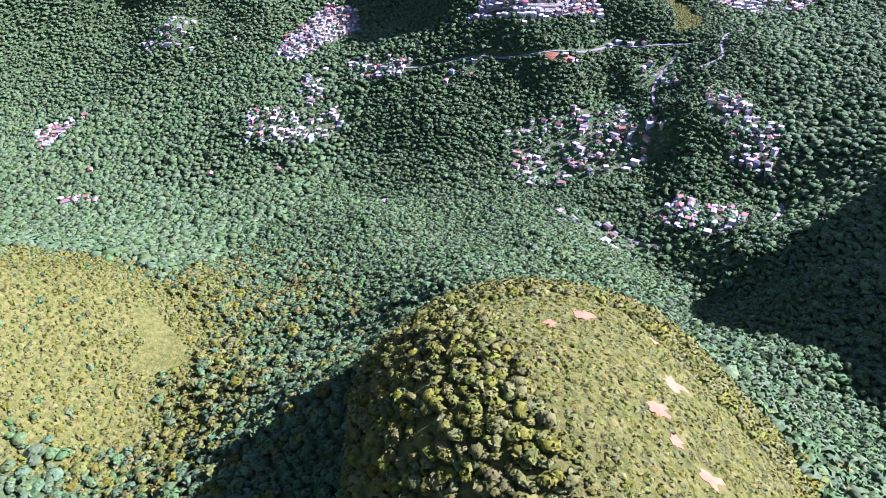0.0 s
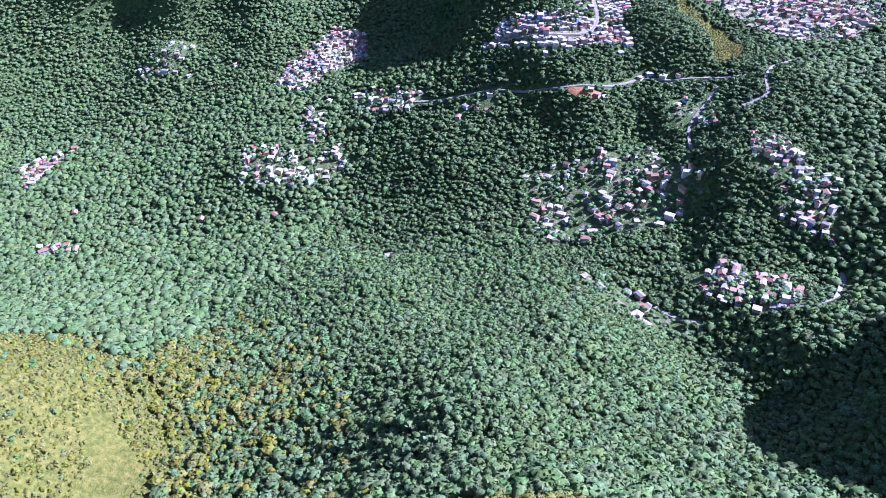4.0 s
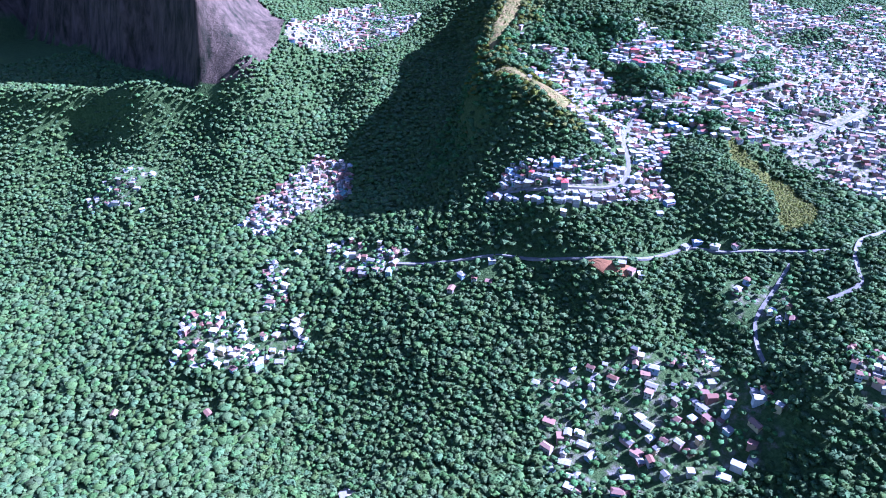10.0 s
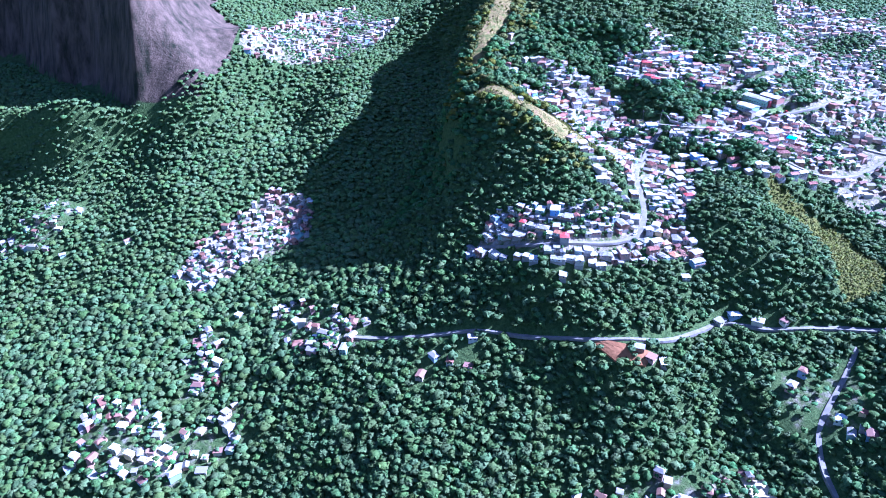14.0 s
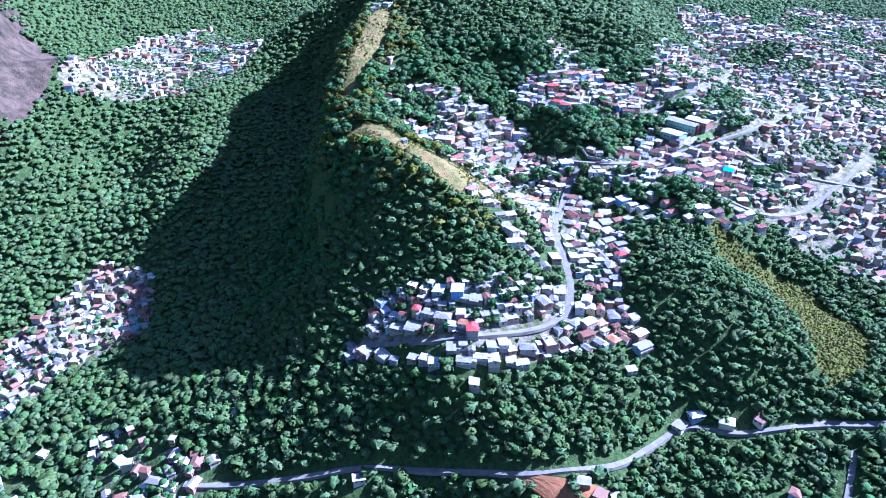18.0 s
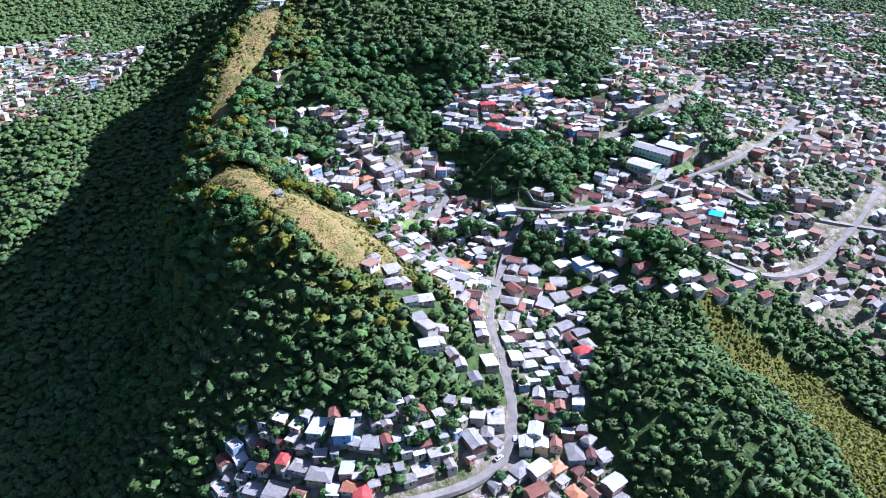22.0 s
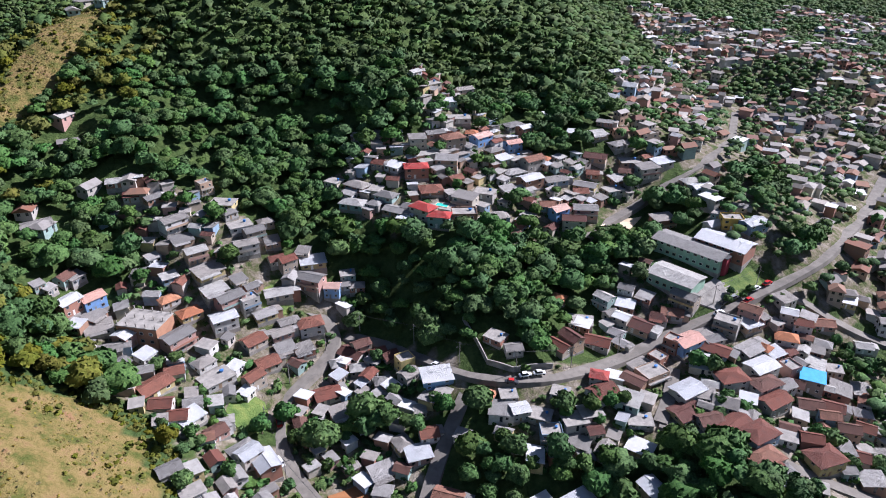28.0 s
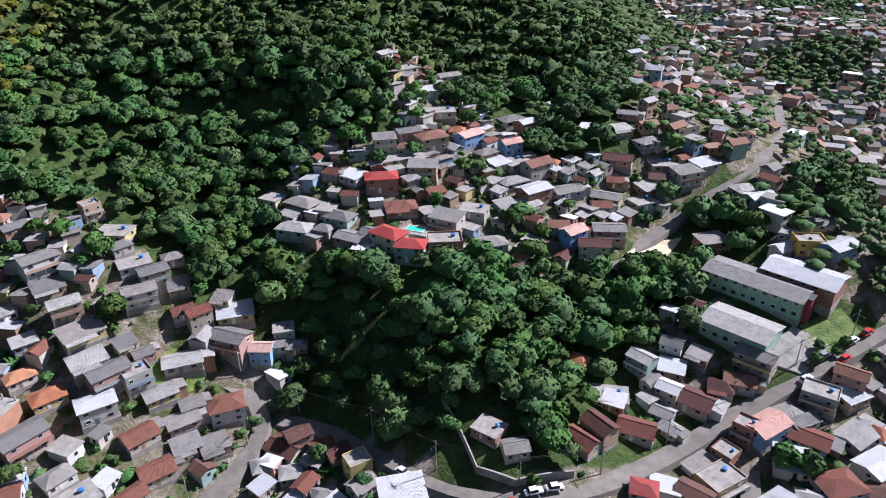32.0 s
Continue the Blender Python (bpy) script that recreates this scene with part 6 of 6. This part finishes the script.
patch("yard", [(178, 885), (187, 888), (193, 875), (190, 866), (182, 872)], EARTH, "bare red earth playing yard")
patch("court", [(293, 974), (307, 983), (319, 984), (303, 971)], SAND, "pale sand sports court")
patch("schoolyard", [(309, 930), (324, 936), (331, 929), (318, 923)], CONCRETE, "concrete school yard")
patch("lawn", [(326, 936), (340, 938), (341, 931), (325, 925)], TURF, "sloping green lawn beside the road")
patch("stadium", [(599, 1034), (624, 1049), (668.0, 1042.0), (645.0, 1001.0), (599.0, 1010.0)], FIELD, "yellow-green football ground", lift=1.2)
patch("pitch", [(-143, 920), (-128, 930), (-118, 918), (-126, 905)], GREEN_WALL, "green-painted concrete sports pitch", lift=0.8)
patch("lot", [(-194, 656), (-183, 667), (-162, 660), (-168, 646)], SAND, "sandy cleared lot")
patch("lot", [(209, 600), (221, 602), (224, 580), (212, 576)], SAND, "sandy cleared lot", lift=0.8)
patch("garden", blob(166, 958, 6.5), TURF, "bright green overgrown plot")
patch("garden", blob(157, 914, 6, 1.2), TURF, "bright green overgrown plot")
patch("bank", [(126, 681), (146, 674), (169, 668), (162, 659), (144, 663)], EARTH, "bare earth bank below the pass road", lift=0.8)
patch("clearing", blob(-60, 513, 7), SAND, "small clearing in the forest")
for x, y, r in BARE:
    rim = [(x + r * q * math.cos(a), y + r * q * math.sin(a)) for a, q in ((k * math.pi / 7, rng.uniform(0.25, 0.8)) for k in range(14))]
    patch("bare_patch", rim, EARTH, "bare red earth on the grassy hill", lift=0.12)


# ---- the school ----
def long_block(length, width, h, wall_mat, roof_mat, label, rise=1.1, windows=8):
    root = tagged(new("school_building"), label, "school", "school buildings")
    bm = bmesh.new()
    box(bm, -length / 2, length / 2, -width / 2, width / 2, 0, h)
    for s in (-1, 1):
        x = s * (length / 2 - 0.02)
        a = [bm.verts.new(p) for p in ((x, -width / 2, h), (x, width / 2, h), (x, 0, h + rise))]
        bm.faces.new(a if s > 0 else a[::-1])
    part("wall", bm, wall_mat, root)
    bm = bmesh.new()
    box(bm, -length / 2 - 0.1, length / 2 + 0.1, -width / 2 - 0.1, width / 2 + 0.1, -5, -0.003)
    part("plinth", bm, CONCRETE, root)
    bm = bmesh.new()
    prism(bm, length + 1.0, width + 1.2, h - 0.03, rise + 0.14, 0.0, 0.16)
    part("roof", bm, roof_mat, root)
    for side in (-1, 1):
        for k in range(windows):
            for z in ((1.0, 4.0) if h > 5 else (1.0,)):
                add_window(root, (k + 0.5) / windows * length - length / 2, side * width / 2, z, 0 if side < 0 else 180)
    return root


def stand(root, x, y, degrees, w, d):
    root.matrix_basis = pose(x, y, settle(x, y, w, d, radians(degrees)), 0, 0, degrees)


stand(long_block(27, 10.5, 5.3, GREEN_WALL, FIBRE, "long two-storey pale green school wing with a grey sheet roof", windows=10), 322, 950, -57, 27, 10.5)
stand(long_block(17, 11, 4.4, GREEN_WALL, FIBRE, "school wing with a stained grey sheet roof beside the yard", windows=6), 309, 937, -57, 17, 11)
stand(long_block(19, 11, 5.3, WALL, WHITE_METAL, "school hall with a large white metal roof", 1.4, windows=6), 334, 947, -57, 19, 11)
tower = tagged(new("stair_tower"), "maroon stair tower between the school wings", "tower")
bm = bmesh.new()
box(bm, -1.7, 1.7, -1.7, 1.7, -4, 6.6)
bmesh.ops.bevel(bm, geom=list(bm.edges), offset=0.15, segments=2, affect="EDGES")
part("shaft", bm, MAROON, tower)
bm = bmesh.new()
box(bm, -2.0, 2.0, -2.0, 2.0, 6.604, 6.9)
part("cap", bm, DARK, tower)
tower.matrix_basis = pose(328.4, 938.3, height(328.4, 938.3), 0, 0, -57)

# ---- the unfinished brick block ----
block = tagged(new("unfinished_building"), "unfinished bare brick building with open concrete columns on its roof", "building")
bm = bmesh.new()
box(bm, -7, 7, -5, 5, -4, 6.4)
part("wall", bm, BRICK, block)
bm = bmesh.new()
box(bm, -7.2, 7.2, -5.2, 5.2, 6.404, 6.65)
part("slab", bm, CONCRETE, block)
for i in range(5):
    for j in range(3):
        bm = bmesh.new()
        box(bm, -0.14, 0.14, -0.14, 0.14, 0, 1.4)
        part("column", bm, CONCRETE, block).location = (-6.6 + 3.3 * i, -4.7 + 4.7 * j, 6.654)
for k in range(4):
    add_window(block, -5 + 3.3 * k, -5, 1.2, 0)
    add_window(block, -5 + 3.3 * k, -5, 4.0, 0)
block.matrix_basis = pose(126, 947, height(126, 947) - 0.6, 0, 0, -24)

# ---- pool ----
pool = tagged(new("swimming_pool"), "small turquoise swimming pool on a pale tiled terrace", "pool")
bm = bmesh.new()
box(bm, -4.6, 4.6, -3.4, 3.4, -3.5, 0)
part("terrace", bm, CONCRETE, pool)
for n, (x0, x1, y0, y1) in enumerate(((-2.8, 2.8, -1.7, -1.4), (-2.8, 2.8, 1.4, 1.7), (-2.8, -2.5, -1.4, 1.4), (2.5, 2.8, -1.4, 1.4))):
    bm = bmesh.new()
    box(bm, x0, x1, y0, y1, 0.004, 0.2)
    part("kerb", bm, SAND, pool)
bm = bmesh.new()
box(bm, -2.49, 2.49, -1.39, 1.39, 0.004, 0.12)
part("water", bm, POOL, pool)
pool.matrix_basis = pose(232.6, 984.4, height(232.6, 984.4) + 0.9, 0, 0, 145)


# ---- street furniture and cars ----
def pole_kind():
    root = tagged(new("utility_pole"), "grey concrete utility pole with a crossarm and street lamp", "pole", "poles along the street")
    bm = bmesh.new()
    lathe(bm, ((0.17, -1), (0.15, 0), (0.09, 8.2)), 8)
    part("post", bm, CONCRETE, root)
    bm = bmesh.new()
    box(bm, -0.9, 0.9, -0.06, 0.06, 7.5, 7.62)
    part("crossarm", bm, DARK, root)
    bm = bmesh.new()
    box(bm, -0.05, 0.05, 0.09, 1.6, 6.7, 6.78)
    box(bm, -0.12, 0.12, 1.25, 1.75, 6.62, 6.7)
    part("lamp", bm, DARK, root)
    return root


def car_kind(n):
    root = tagged(new("car"), "small parked car with dark windows", "car", "cars on the street")
    bm = bmesh.new()
    v = box(bm, -2.0, 2.0, -0.82, 0.82, 0.28, 0.82)
    bmesh.ops.bevel(bm, geom=list(bm.edges), offset=0.14, segments=2, affect="EDGES")
    body = part("body", bm, CAR_PAINT, root)
    bm = bmesh.new()
    v = box(bm, -1.35, 0.95, -0.72, 0.72, 0.824, 1.42)
    for q in v[4:]:
        q.co.x *= 0.72
        q.co.y *= 0.86
    part("cabin", bm, GLASS, root)
    bm = bmesh.new()
    box(bm, -0.95, 0.66, -0.6, 0.6, 1.424, 1.47)
    part("roof", bm, CAR_PAINT, root)
    for x in (-1.25, 1.25):
        for y in (-0.78, 0.78):
            bm = bmesh.new()
            lathe(bm, ((0.2, -0.1), (0.32, -0.08), (0.32, 0.08), (0.2, 0.1)), 10)
            part("wheel", bm, RUBBER, root).matrix_basis = pose(x, y, 0.32, 90, 0, 0)
    for s in (-1, 1):
        bm = bmesh.new()
        box(bm, 1.96, 2.03, s * 0.6 - 0.14, s * 0.6 + 0.14, 0.55, 0.68)
        part("headlight", bm, WHITE_METAL, root)
    return root


def along(line, s):
    """Place and direction s metres along a street."""
    for (ax, ay), (bx, by) in zip(line, line[1:]):
        d = math.hypot(bx - ax, by - ay)
        if s <= d:
            return ax + (bx - ax) * s / d, ay + (by - ay) * s / d, math.atan2(by - ay, bx - ax)
        s -= d
    return bx, by, math.atan2(by - ay, bx - ax)


def street_level(x, y):
    return height(x, y) + 0.56


pole, car = pole_kind(), car_kind(0)
used_pole = used_car = False
TOPS = []
for key, start, count, gap, off in (("main_street", 4, 9, 21, 2.9), ("lower_street", 6, 6, 19, 2.6), ("saddle_road", 150, 4, 22, 2.7)):
    row = []
    for k in range(count):
        x, y, t = along(ROADS[key][0], start + gap * k)
        x, y = x - off * math.sin(t), y + off * math.cos(t)
        m = pose(x, y, height(x, y), 0, 0, math.degrees(t) + 180)
        row.append((x, y, height(x, y) + 7.6, t))
        if used_pole:
            copy_thing(pole, m)
        else:
            pole.matrix_basis, used_pole = m, True
    TOPS.append(row)
for row in TOPS:
    for (ax, ay, az, at), (bx, by, bz, bt) in zip(row, row[1:]):
        cable = tagged(new("cables"), "two thin black overhead cables between poles", "cable", "overhead cables")
        for side in (-0.7, 0.7):
            cu = bpy.data.curves.new("cable", "CURVE")
            cu.dimensions, cu.bevel_depth, cu.bevel_resolution = "3D", 0.03, 0
            sp = cu.splines.new("POLY")
            sp.points.add(8)
            for i in range(9):
                f = i / 8
                sp.points[i].co = (ax + (bx - ax) * f + side * math.cos(at), ay + (by - ay) * f + side * math.sin(at), az + (bz - az) * f - 3.2 * f * (1 - f) * 0.5, 1)
            cu.materials.append(DARK)
            ob = new("cable", cu)
            ob.parent = cable
for key, spots in (("main_street", (66, 70.5, 75, 150, 154.5, 159, 163.5, 170, 176, 40)), ("lower_street", (12, 30, 50, 64)), ("saddle_road", (140, 128, 60))):
    for k, s in enumerate(spots):
        x, y, t = along(ROADS[key][0], s)
        side = 1.45 if k % 3 else -1.3
        x, y = x - side * math.sin(t), y + side * math.cos(t)
        x2, y2 = x + math.cos(t), y + math.sin(t)
        tilt = math.degrees(math.atan2(height(x2, y2) - height(x, y), 1.0))
        m = pose(x, y, street_level(x, y), 0, -tilt, math.degrees(t))
        if used_car:
            copy_thing(car, m)
        else:
            car.matrix_basis, used_car = m, True

# retaining wall at the foot of the wooded knoll
wall_line = [(228, 932), (230, 921), (231, 912), (238, 907), (251, 907)]
bm = bmesh.new()
pts = []
for (ax, ay), (bx, by) in zip(wall_line, wall_line[1:]):
    pts += [(ax + (bx - ax) * k / 4, ay + (by - ay) * k / 4) for k in range(4)]
pts.append(wall_line[-1])
rows = []
for x, y in pts:
    z = height(x, y)
    rows.append([bm.verts.new(p) for p in ((x - 0.15, y - 0.15, z - 1.5), (x - 0.15, y - 0.15, z + 1.9), (x + 0.15, y + 0.15, z + 1.9), (x + 0.15, y + 0.15, z - 1.5))])
for a, b in zip(rows, rows[1:]):
    for k in range(4):
        bm.faces.new((a[k], a[(k + 1) % 4], b[(k + 1) % 4], b[k]))
bm.faces.new(rows[0])
bm.faces.new(rows[-1][::-1])
bmesh.ops.recalc_face_normals(bm, faces=bm.faces)
tagged(part("retaining_wall", bm, CONCRETE), "stained grey concrete retaining wall beside the street", "wall", kind="structure")
